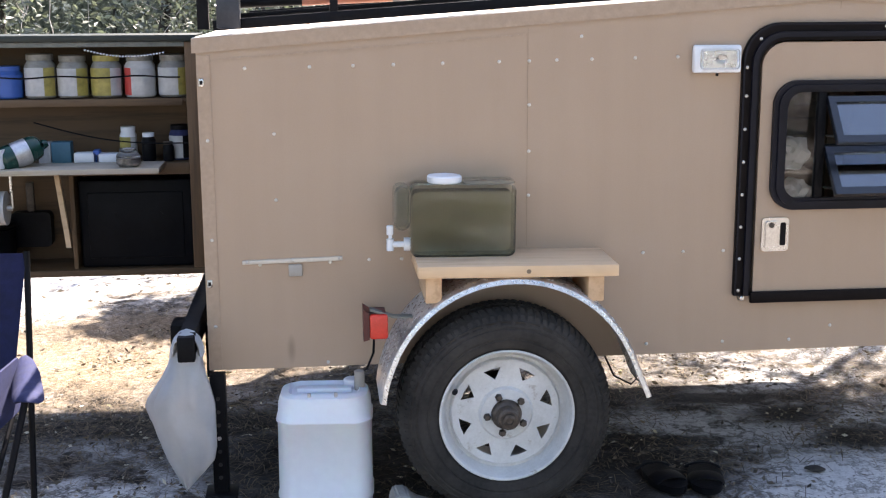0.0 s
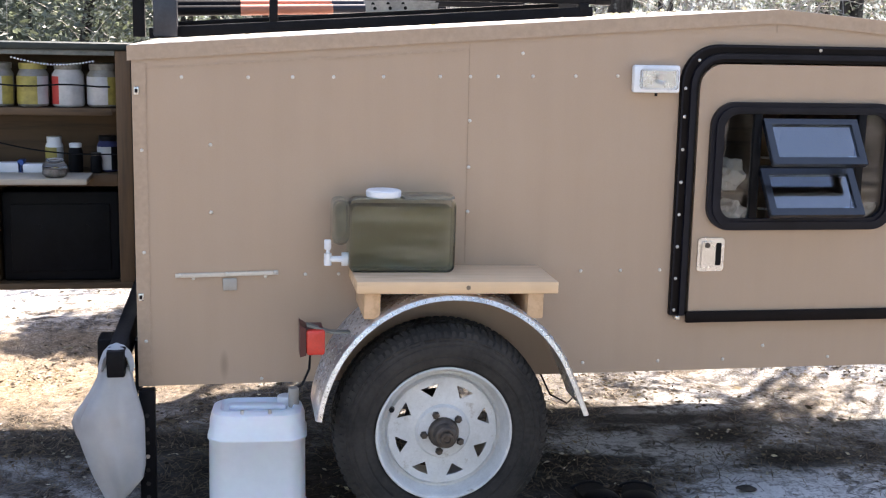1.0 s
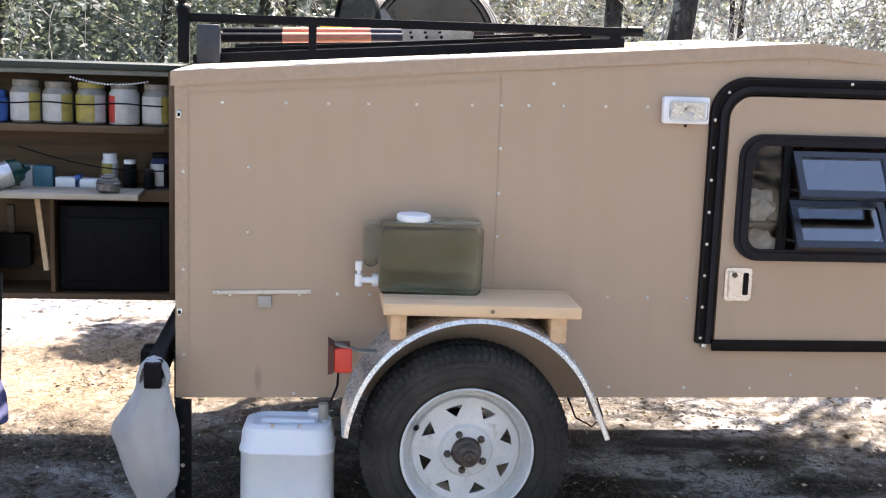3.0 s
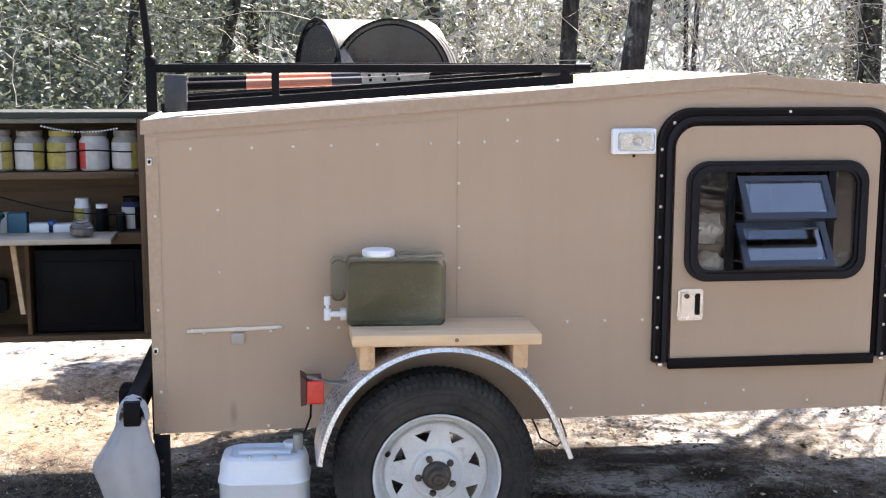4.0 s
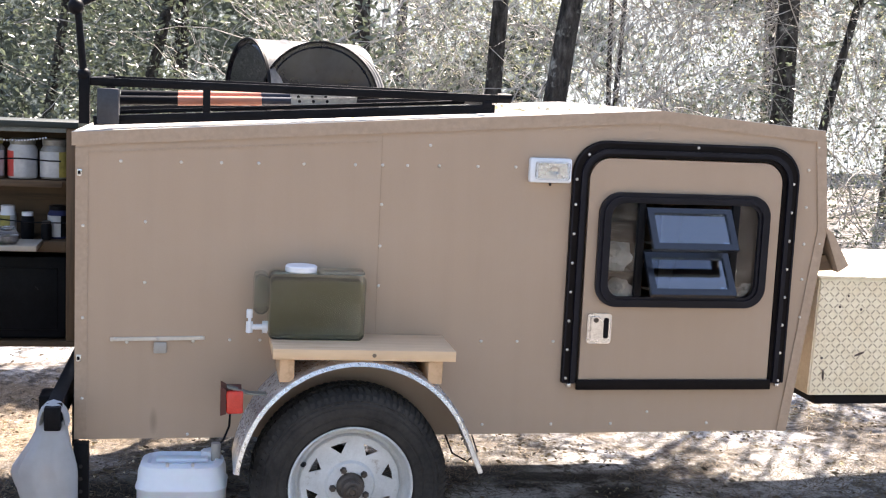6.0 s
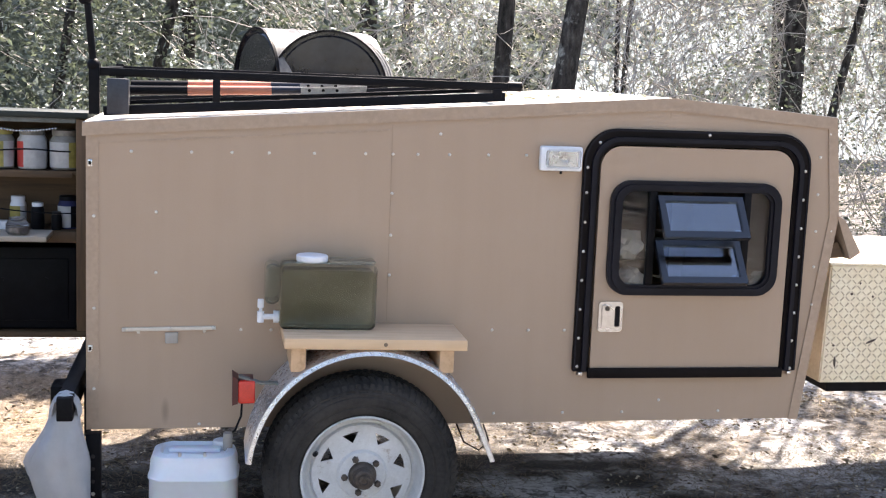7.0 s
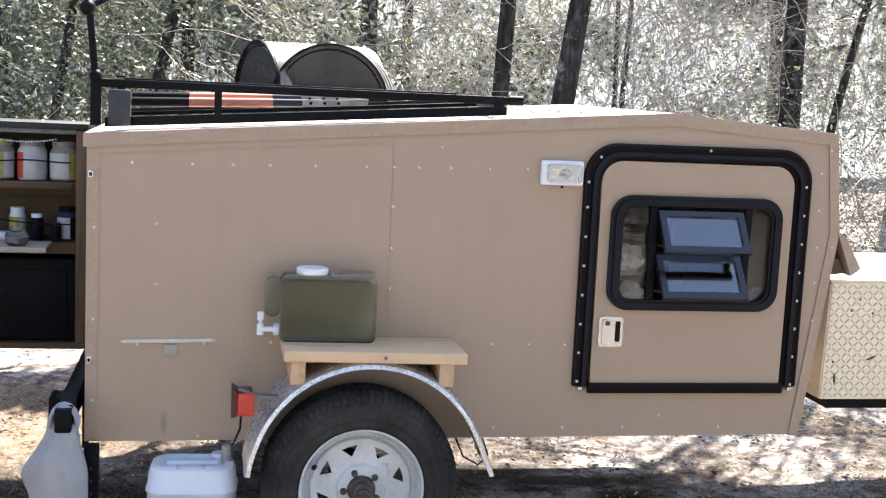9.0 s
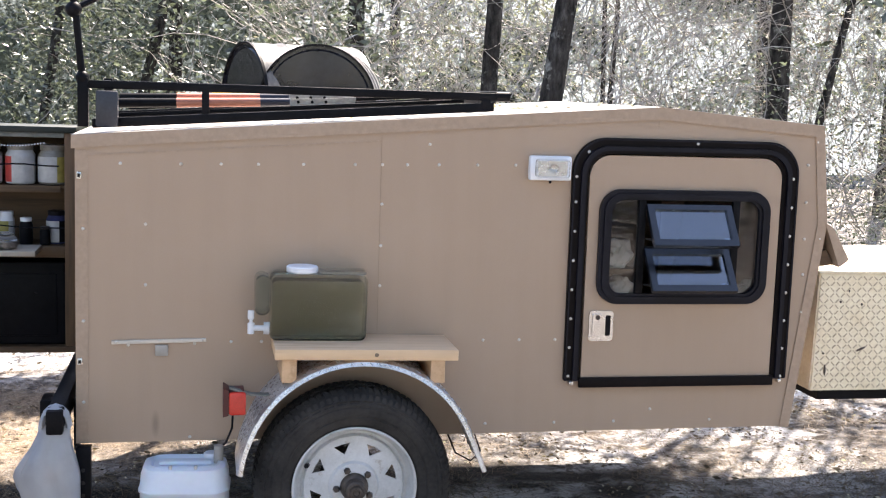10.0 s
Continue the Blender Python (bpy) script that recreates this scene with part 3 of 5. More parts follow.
def build_door():
    bm = B()
    slab(bm, round_rect(1.742, 2.627, 0.655, 1.557, 0.125, 10, True), -0.016, 0.0, [round_rect(1.800, 2.563, 0.655, 1.500, 0.085, 10, True)])
    frame_ob = part("door_frame", bm, RUBBER_TRIM, trailer, "black metal door frame")
    for x0, x1, z1, r, lo, hi, w in ((1.772, 2.595, 1.528, 0.105, -0.029, -0.0162, 0.017), (1.7445, 2.6245, 1.5545, 0.122, -0.0195, -0.0162, 0.006)):
        bm = B()
        slab(bm, round_rect(x0, x1, 0.657, z1, r, 10, True), lo, hi, [round_rect(x0 + w, x1 - w, 0.658, z1 - w, r - w * 0.8, 10, True)])
        part("frame_ridge", bm, FRAME_RIDGE, frame_ob)
    for k in range(7):
        for x, z in ((1.758, 0.674), (2.604, 0.664)):
            part("screw", SCREW, None, frame_ob, m=pose(x, -0.017, z + k * 0.108))
    for x, z in ((1.757, 1.414), (1.799, 1.505), (2.216, 1.543), (2.604, 1.420)):
        part("screw", SCREW, None, frame_ob, m=pose(x, -0.017, z))
    for x in (1.770, 2.600):
        bm = B()
        box(bm, x - 0.008, x + 0.008, -0.024, -0.0002, 0.640, 0.6545, 0.003)
        part("hinge_stub", bm, CHROME, frame_ob, "small bright corner stub")
    # leaf with its window opening
    bm = B()
    leaf_out = round_rect(1.807, 2.557, 0.662, 1.494, 0.078, 10, True)
    slab(bm, leaf_out, -0.018, 0.020, [round_rect(1.883, 2.480, 0.978, 1.342, 0.055, 10)])
    leaf = part("door", bm, TAN, trailer, "tan door leaf with awning window")
    bm = B()
    box(bm, 1.796, 2.568, -0.034, -0.0185, 0.632, 0.670, 0.004)
    part("door_sill", bm, RUBBER_TRIM, trailer, "black metal sill bar")
    bm = B()
    slab(bm, round_rect(1.847, 2.513, 0.947, 1.372, 0.080, 10), -0.036, -0.0182, [round_rect(1.892, 2.470, 0.986, 1.334, 0.050, 10)])
    part("window_frame", bm, FRAME_RIDGE, leaf, "black window surround")
    bm = B()
    slab(bm, round_rect(1.862, 2.498, 0.960, 1.358, 0.068, 10), -0.044, -0.036, [round_rect(1.880, 2.481, 0.976, 1.342, 0.056, 10)])
    part("window_gasket", bm, FRAME_RIDGE, leaf)
    for x in (2.010, 2.378):
        bm = B()
        box(bm, x - 0.014, x + 0.014, -0.032, -0.010, 0.986, 1.334, 0.003)
        part("mullion", bm, BLACK, leaf)
    bm = B()
    box(bm, 2.0245, 2.3635, -0.030, -0.010, 1.140, 1.162, 0.003)
    part("transom", bm, BLACK, leaf)
    for x0, x1 in ((1.893, 1.9955), (2.3925, 2.469)):
        bm = B()
        box(bm, x0, x1, -0.016, -0.012, 0.987, 1.333)
        part("pane", bm, GLASS_DARK, leaf).visible_shadow = False
    # two awning sashes hinged at the top, pushed out at the bottom
    for ztop, h, tilt in ((1.312, 0.172, 36), (1.147, 0.178, 38)):
        piv = Matrix.Translation((2.188, -0.026, ztop)) @ Matrix.Rotation(radians(-tilt), 4, "X")
        w = 0.164
        bm = B()
        slab(bm, [(-w, 0), (w, 0), (w, -h), (-w, -h)], -0.014, 0.006, [[(-w + 0.024, -0.022), (w - 0.024, -0.022), (w - 0.024, -h + 0.026), (-w + 0.024, -h + 0.026)]])
        bmesh.ops.transform(bm, matrix=piv, verts=bm.verts)
        sash = part("awning_sash", bm, SASH, leaf, "black window sash pushed open")
        bm = B()
        box(bm, -w + 0.0245, w - 0.0245, -0.006, -0.002, -h + 0.0265, -0.0225)
        bmesh.ops.transform(bm, matrix=piv, verts=bm.verts)
        part("pane", bm, GLASS_REFLECT, leaf).visible_shadow = False
        for sgn in (-1, 1):
            bm = B()
            tip = piv @ Vector((sgn * (w - 0.008), 0.002, -h + 0.03))
            rod(bm, (2.188 + sgn * (w - 0.008), -0.022, ztop - h + 0.05), tip, 0.004, seg=6)
            part("stay", bm, STEEL, leaf)
    # paddle latch
    bm = B()
    slab(bm, round_rect(1.827, 1.920, 0.807, 0.920, 0.012, 4), -0.026, -0.0182)
    latch = part("latch", bm, CHROME, leaf, "chrome paddle latch")
    bm = B()
    slab(bm, round_rect(1.839, 1.884, 0.819, 0.909, 0.006, 3), -0.034, -0.0262)
    part("latch_paddle", bm, CHROME, leaf)
    bm = B()
    slab(bm, round_rect(1.890, 1.909, 0.827, 0.904, 0.005, 3), -0.0275, -0.0262)
    part("latch_recess", bm, BLACK, leaf)
    bm = B()
    rod(bm, (1.857, -0.034, 0.897), (1.857, -0.038, 0.897), 0.009, seg=16)
    part("lock", bm, RUSTY, leaf)


build_door()


def build_fittings():
    # porch light
    bm = B()
    box(bm, 1.576, 1.733, -0.030, -0.0002, 1.398, 1.487, 0.008)
    lamp = part("porch_light", bm, WHITE_PL, trailer, "white porch light")
    bm = B()
    slab(bm, round_rect(1.596, 1.722, 1.410, 1.475, 0.012, 4), -0.046, -0.0302)
    part("lens", bm, CLEAR, lamp).visible_shadow = False
    bm = B()
    box(bm, 1.604, 1.714, -0.0335, -0.0303, 1.416, 1.469)
    part("reflector", bm, CHROME, lamp)
    bm = B()
    ball(bm, (1.664, -0.036, 1.443), 0.016, 12, (1.2, 0.5, 1))
    part("bulb", bm, CLEAR, lamp)
    bm = B()
    rod(bm, (1.656, -0.02, 1.398), (1.656, -0.02, 1.388), 0.005, seg=8)
    part("switch", bm, BLACK, lamp)
    # fender: an arched aluminium band with a skirt lip
    bm = B()
    cx, cz, r = 0.962, 0.382, 0.414
    n = 44
    rows = []
    for i in range(n + 1):
        a = radians(2 + 175 * i / n)
        c, s = math.cos(a), math.sin(a)
        out = 0.030 * max(0.0, 1 - i / 6) ** 2 + 0.006 * max(0.0, 1 - (n - i) / 4)
        prof = [(r - 0.004, -0.001), (r, -0.001), (r, -0.258), (r - 0.005, -0.267), (r - 0.019, -0.272), (r - 0.020, -0.268), (r - 0.008, -0.263), (r - 0.004, -0.256)]
        rows.append([bm.verts.new((cx + (q + out) * c, y, cz + q * s)) for q, y in prof])
    for a, b in zip(rows, rows[1:]):
        for k in range(8):
            bm.faces.new((a[k], a[(k + 1) % 8], b[(k + 1) % 8], b[k]))
    bm.faces.new(rows[0]), bm.faces.new(rows[-1][::-1])
    fender = part("fender", bm, GALV, trailer, "aluminium tread-plate fender")
    # raised tread bars on the fender
    bm = B()
    for i in range(60):
        a = radians(9 + 166 * i / 59)
        for k in range(5):
            y = -0.03 - 0.048 * k - (0.024 if i % 2 else 0)
            m = Matrix.Translation((cx, 0, cz)) @ Matrix.Rotation(-a, 4, "Y") @ Matrix.Translation((r + 0.001, y, 0)) @ Matrix.Rotation(radians(45 if (i + k) % 2 else -45), 4, "X")
            o = bmesh.ops.create_cube(bm, size=1, matrix=m @ Matrix.Diagonal((0.0025, 0.018, 0.005, 1)))
    for i in range(74):
        a = radians(9 + 166 * i / 73)
        m = Matrix.Translation((cx, 0, cz)) @ Matrix.Rotation(-a, 4, "Y") @ Matrix.Translation((r - 0.011, -0.2695, 0)) @ Matrix.Rotation(radians(19), 4, "Z") @ Matrix.Rotation(radians(50 if i % 2 else -50), 4, "Y")
        bmesh.ops.create_cube(bm, size=1, matrix=m @ Matrix.Diagonal((0.013, 0.003, 0.004, 1)))
    tread = part("tread_pattern", bm, TREAD_BAR, fender, smooth=0)
    tread["kind"] = "stuff"
    # tail light on a bracket
    bm = B()
    box(bm, 0.508, 0.566, -0.245, -0.175, 0.615, 0.694, 0.004)
    tl = part("tail_light", bm, DARK_RED, trailer, "red tail light on a black bracket")
    bm = B()
    box(bm, 0.515, 0.571, -0.268, -0.2455, 0.612, 0.691, 0.008)
    part("red_lens", bm, RED_LENS, tl)
    bm = B()
    slab(bm, [(0.496, 0.606), (0.5145, 0.611), (0.5145, 0.694), (0.496, 0.706)], -0.262, -0.17)
    part("side_lens", bm, DARK_RED, tl)
    bm = B()
    box(bm, 0.512, 0.552, -0.1745, 0.0, 0.617, 0.647)
    part("bracket", bm, BLACK, tl)
    bm = B()
    slab(bm, [(0.516, 0.7005), (0.59, 0.676), (0.648, 0.675), (0.648, 0.680), (0.59, 0.682), (0.518, 0.7065)], -0.258, -0.225)
    part("bracket_arm", bm, GREY_RAIL, tl, "thin grey arm to the fender")
    bm = B()
    tube(bm, [(0.53, -0.2, 0.61), (0.528, -0.19, 0.55), (0.51, -0.12, 0.48), (0.50, -0.02, 0.44)], 0.004, 6)
    part("cable", bm, BLACK, tl)
    # chassis rails, axle, rear bumper, coupling tongue
    for y in (0.36, WID - 0.40):
        bm = B()
        box(bm, 0.02, 2.64, y, y + 0.05, 0.395, 0.449)
        part("chassis_rail", bm, BLACK, trailer)
    bm = B()
    rod(bm, (0.937, -0.05, 0.345), (0.937, WID + 0.05, 0.345), 0.03)
    part("axle", bm, RUSTY, trailer)
    bm = B()
    box(bm, -0.079, -0.025, -0.185, WID + 0.05, 0.534, 0.616, 0.006)
    part("rear_bumper", bm, BLACK, trailer, "black square-tube rear bumper")
    for y in (0.16, WID - 0.2):
        bm = B()
        box(bm, -0.024, 0.10, y, y + 0.05, 0.47, 0.56)
        box(bm, -0.024, -0.004, y, y + 0.05, 0.38, 0.5)
        part("bumper_mount", bm, BLACK, trailer)
    bm = B()
    box(bm, 2.6, 4.2, WID / 2 + 0.10, WID / 2 + 0.16, 0.405, 0.4395)
    part("tongue", bm, BLACK, trailer)
    bm = B()
    box(bm, -0.16, -0.105, 0.30, 0.42, 0.42, 0.53, 0.01)
    rod(bm, (-0.105, 0.36, 0.5), (-0.078, 0.36, 0.55), 0.02)
    part("rear_lamp", bm, BLACK, trailer)
    # corner steady: square leg with holes, foot plate
    bm = B()
    box(bm, 0.002, 0.052, -0.05, 0.0, 0.0462, 0.449, 0.003)
    jack = part("stabilizer_leg", bm, BLACK, trailer, "black square stabilizer leg")
    for k in range(7):
        bm = B()
        rod(bm, (0.027, -0.0515, 0.10 + k * 0.045), (0.027, -0.0501, 0.10 + k * 0.045), 0.007, seg=10)
        part("pin_hole", bm, STEEL if k == 3 else TYRE, jack)
    bm = B()
    box(bm, -0.025, 0.08, -0.08, 0.03, 0.0365, 0.046, 0.002)
    part("foot_plate", bm, BLACK, jack)
    bm = B()
    tube(bm, [(1.42, 0.02, 0.45), (1.44, 0.0, 0.39), (1.40, -0.02, 0.36), (1.35, 0.02, 0.38), (1.33, 0.1, 0.44)], 0.0035, 6)
    part("cable", bm, BLACK, trailer)
    bm = B()
    rod(bm, (0.486, -0.05, 0.37), (0.486, -0.05, 0.449), 0.017, seg=14)
    part("drain_pipe", bm, GREY_PAINT, trailer, "short grey drain pipe")


build_fittings()


def build_wheel():
    bm = B()
    hub_m = Matrix.Translation((0.944, 0, 0.345)) @ Matrix.Rotation(radians(90), 4, "X")   # +z of the turning runs towards -y
    # painted steel disc with triangular holes: ring of 8 sectors
    R = 0.208
    lathe(bm, [(0.178, 0.05), (0.202, 0.05), (0.208, 0.06), (0.206, 0.236), (0.214, 0.245), (0.2165, 0.249), (0.2155, 0.253), (0.212, 0.2545), (0.2075, 0.252), (0.205, 0.246), (0.202, 0.228), (0.196, 0.206), (0.189, 0.197), (0.1795, 0.1955), (0.1775, 0.1985), (0.1765, 0.209), (0.1735, 0.2125), (0.170, 0.208), (0.173, 0.06), (0.178, 0.05)], 72, hub_m)
    N = 8

    def P(rad, ang, h):
        return hub_m @ Vector((rad * math.cos(ang), rad * math.sin(ang), h))

    def quad(a, b, c, d):
        bm.faces.new([bm.verts.new(p) for p in (a, b, c, d)])

    off = radians(22.5 + 17)
    for k in range(N):
        a0, a1 = off + 2 * math.pi * k / N, off + 2 * math.pi * (k + 1) / N
        mid = (a0 + a1) / 2
        # hole: triangle with its base outwards
        tri = [(0.151, mid - 0.195, 0.210), (0.151, mid + 0.195, 0.210), (0.114, mid, 0.214)]
        oa, ob_, oc = (0.1745, a0, 0.2122), (0.1745, a1, 0.2122), (0.1745, mid, 0.2122)
        ia, ib = (0.088, a0, 0.216), (0.088, a1, 0.216)
        t = [P(*q) for q in tri]
        fs = [(P(*oa), P(*oc), P(0.151, mid, 0.210), t[0]), (P(*oc), P(*ob_), t[1], P(0.151, mid, 0.210)),
              (P(*oa), t[0], t[2], P(*ia)), (t[1], P(*ob_), P(*ib), t[2]),
              (P(*ia), t[2], P(*ib))]
        for f in fs:
            bm.faces.new([bm.verts.new(p) for p in f])
        # thickness of the hole
        for u, v in ((0, 1), (1, 2), (2, 0)):
            d = hub_m.to_3x3() @ Vector((0, 0, -0.006))
            quad(t[u], t[v], t[v] + d, t[u] + d)
    lathe(bm, [(0.088, 0.216), (0.080, 0.228), (0.050, 0.231), (0.034, 0.231)], 48, hub_m)
    bmesh.ops.remove_doubles(bm, verts=bm.verts, dist=0.0006)
    wheel = part("wheel", bm, RIM, trailer, "white eight-spoke steel wheel", smooth=30)
    bm = B()
    prof = [(0.206, 0.06), (0.26, 0.048), (0.305, 0.052), (0.328, 0.07), (0.339, 0.09), (0.341, 0.15), (0.338, 0.205), (0.328, 0.230), (0.316, 0.246),
            (0.309, 0.2545), (0.306, 0.2520), (0.302, 0.2520), (0.299, 0.2565), (0.292, 0.2585), (0.290, 0.2570), (0.286, 0.2572), (0.284, 0.2600), (0.262, 0.2615), (0.256, 0.2600), (0.254, 0.2575), (0.250, 0.2575), (0.248, 0.2595), (0.238, 0.2560), (0.226, 0.2535), (0.219, 0.2475), (0.2145, 0.241)]
    lathe(bm, prof, 96, hub_m)
    tyre = part("tyre", bm, TYRE, wheel, "dusty black tyre", smooth=25)
    # shoulder lugs
    bm = B()
    for k in range(84):
        a = 2 * math.pi * k / 84
        for h, rr, ln, yaw in ((0.214, 0.3325, 0.028, 0.25), (0.186, 0.3395, 0.022, -0.4), (0.15, 0.341, 0.024, 0.4), (0.11, 0.340, 0.022, -0.4)):
            m = hub_m @ Matrix.Rotation(a + (0.035 if h in (0.19, 0.11) else 0), 4, "Z") @ Matrix.Translation((rr, 0, h)) @ Matrix.Rotation(yaw, 4, "X")
            if h == 0.214:
                m = m @ Matrix.Rotation(radians(-32), 4, "Y")
            bmesh.ops.create_cube(bm, size=1, matrix=m @ Matrix.Diagonal((0.007, 0.0165, ln, 1)))
        m = hub_m @ Matrix.Rotation(a, 4, "Z") @ Matrix.Translation((0.319, 0, 0.2435)) @ Matrix.Rotation(radians(-52), 4, "Y")
        bmesh.ops.create_cube(bm, size=1, matrix=m @ Matrix.Diagonal((0.005, 0.0145, 0.018, 1)))
        if k % 2 == 0:
            m = hub_m @ Matrix.Rotation(a + 0.02, 4, "Z") @ Matrix.Translation((0.305, 0, 0.2515)) @ Matrix.Rotation(radians(-68), 4, "Y")
            bmesh.ops.create_cube(bm, size=1, matrix=m @ Matrix.Diagonal((0.006, 0.012, 0.015, 1)))
    lugs = part("tread_lug", bm, TYRE, wheel, smooth=0)
    lugs["kind"] = "stuff"
    bm = B()
    lathe(bm, [(0.049, 0.225), (0.049, 0.236), (0.042, 0.248), (0.036, 0.252), (0.034, 0.285), (0.028, 0.290), (0.022, 0.290), (0.020, 0.302), (0.012, 0.304), (0.010, 0.298), (0, 0.297)], 32, hub_m)
    part("hub", bm, RUSTY, wheel, "rusty greased hub cap")
    for k in range(5):
        a = radians(90 + 24 + 72 * k)
        bm = B()
        m = hub_m @ Matrix.Rotation(a, 4, "Z") @ Matrix.Translation((0.062, 0, 0))
        lathe(bm, [(0.012, 0.224), (0.0125, 0.238), (0.009, 0.246), (0, 0.248)], 6, m)
        part("lug_nut", bm, RUSTY, wheel)
    bm = B()
    tube(bm, [hub_m @ Vector((-0.160, 0.075, 0.212)), hub_m @ Vector((-0.164, 0.080, 0.235)), hub_m @ Vector((-0.168, 0.086, 0.258))], 0.0085, 8)
    part("valve", bm, BLACK, wheel)
    bm = B()
    lathe(bm, [(0.02, 0.10), (0.104, 0.10), (0.108, 0.105), (0.108, 0.16), (0.102, 0.165), (0.05, 0.168), (0.05, 0.21), (0.03, 0.215)], 40, hub_m)
    part("brake_drum", bm, TYRE, wheel, "dark rusty brake drum")
    # the other wheel, on the far side
    bm = B()
    lathe(bm, [(0.0, 0.04), (0.21, 0.05), (0.26, 0.048), (0.332, 0.07), (0.345, 0.15), (0.334, 0.236), (0.27, 0.26), (0.2, 0.24), (0, 0.21)], 48, Matrix.Translation((0.937, WID, 0.345)) @ Matrix.Rotation(radians(-90), 4, "X"))
    part("far_wheel", bm, TYRE, trailer)


build_wheel()


def build_bench():
    root = thing("wooden_shelf", "fresh pine board shelf on two legs over the fender", "shelf", (0.98, -0.14, 0.797))
    root.matrix_world = pose(0.975, -0.14, 0.797, 0, 0.7, 0)
    bm = B()
    box(bm, -0.311, 0.312, -0.133, 0.137, 0.0, 0.037, 0.003)
    part("shelf_board", bm, PINE, root)
    for x in (-0.262, 0.245):
        bm = B()
        box(bm, x - 0.024, x + 0.026, -0.115, 0.137, -0.082, -0.0005, 0.003)
        part("leg", bm, PINE_Y, root)
    bm = B()
    rod(bm, (0.03, -0.1332, 0.019), (0.03, -0.1342, 0.019), 0.007, seg=12)
    part("knot", bm, OLD_WOOD, root)


build_bench()


def build_dispenser():
    root = thing("water_dispenser", "smoky clear slim water dispenser with white lid and tap", "water container", (0.80, -0.075, 0.8285))
    root.matrix_world = pose(0.803, -0.075, 0.8372, 0, 0.7, 0)
    bm = B()
    slab(bm, round_rect(-0.150, 0.182, 0.0, 0.230, 0.022, 5), -0.055, 0.055)
    body = part("tank", bm, TANK, root, smooth=40)
    bm = B()
    slab(bm, round_rect(-0.144, 0.176, 0.006, 0.206, 0.018, 5), -0.049, 0.049)
    part("water", bm, WATER, root, "greenish water", smooth=40)
    # handle end: a hollow loop
    bm = B()
    slab(bm, round_rect(-0.203, -0.1505, 0.085, 0.226, 0.024, 5), -0.045, 0.045, [round_rect(-0.198, -0.155, 0.091, 0.220, 0.020, 5)])
    box(bm, -0.1975, -0.1555, -0.044, -0.041, 0.0915, 0.2195)
    box(bm, -0.1975, -0.1555, 0.041, 0.044, 0.0915, 0.2195)
    part("handle", bm, TANK, root, smooth=40)
    bm = B()
    slab(bm, round_rect(0.02, 0.178, 0.2305, 0.240, 0.004, 3), -0.045, 0.045)
    part("top_ridge", bm, TANK, root)
    bm = B()
    lathe(bm, [(0, 0.2305), (0.052, 0.2305), (0.055, 0.234), (0.055, 0.249), (0.051, 0.253), (0, 0.255)], 36, Matrix.Translation((-0.041, 0, 0)))
    part("lid", bm, WHITE_PL, root, "white screw lid")
    bm = B()
    rod(bm, (-0.1505, 0, 0.032), (-0.168, 0, 0.032), 0.022, seg=18)
    rod(bm, (-0.168, 0, 0.032), (-0.215, 0, 0.032), 0.010, seg=12)
    rod(bm, (-0.212, 0, 0.050), (-0.212, 0, 0.012), 0.012, seg=12)
    tap = part("tap", bm, WHITE_PL, root, "white plastic tap")
    bm = B()
    rod(bm, (-0.212, 0, 0.0505), (-0.212, 0, 0.062), 0.006, seg=10)
    box(bm, -0.224, -0.202, -0.006, 0.006, 0.062, 0.094, 0.004)
    part("lever", bm, WHITE_PL, tap)


build_dispenser()


def build_jug():
    root = thing("water_jug", "tall white plastic water jug standing on the sand", "jug", (0.372, -0.06, 0.0), -3)
    bm = B()

    def ring(w, d, r, z):
        return [bm.verts.new((x, y, z)) for x, y in round_rect(-w, w, -d, d, r, 6)]
    prof = [(0.128, 0.098, 0.035, 0.004), (0.138, 0.108, 0.04, 0.018), (0.139, 0.109, 0.04, 0.050), (0.1425, 0.1125, 0.043, 0.056), (0.1425, 0.1125, 0.043, 0.064), (0.139, 0.109, 0.04, 0.070),
            (0.138, 0.108, 0.04, 0.321), (0.1425, 0.1125, 0.042, 0.326), (0.1425, 0.1125, 0.042, 0.333), (0.138, 0.108, 0.042, 0.338), (0.136, 0.106, 0.05, 0.385), (0.128, 0.098, 0.045, 0.410), (0.105, 0.078, 0.03, 0.418), (0.098, 0.070, 0.025, 0.405)]
    rings = [ring(w * 1.09, d, r * 1.45, z * 0.955) for w, d, r, z in prof]
    for a, b in zip(rings, rings[1:]):
        for i in range(len(a)):
            j = (i + 1) % len(a)
            bm.faces.new((a[i], a[j], b[j], b[i]))
    bm.faces.new(rings[0][::-1]), bm.faces.new(rings[-1])
    part("body", bm, JUG_PL, root, smooth=50)
    bm = B()
    box(bm, -0.09, 0.09, -0.018, 0.018, 0.386, 0.402, 0.006)
    part("handle", bm, JUG_PL, root)
    bm = B()
    lathe(bm, [(0.03, 0.386), (0.03, 0.410), (0.026, 0.414), (0, 0.414)], 24, Matrix.Translation((0.09, 0.05, 0)))
    part("cap", bm, WHITE_PL, root)
    bm = B()
    rod(bm, (-0.045, -0.085, 0.386), (-0.045, -0.085, 0.408), 0.006, seg=8)
    part("vent_plug", bm, GALV, root)
    bm = B()
    rod(bm, (0.04, -0.085, 0.386), (0.04, -0.085, 0.408), 0.006, seg=8)
    part("vent_plug", bm, GALV, root)


build_jug()


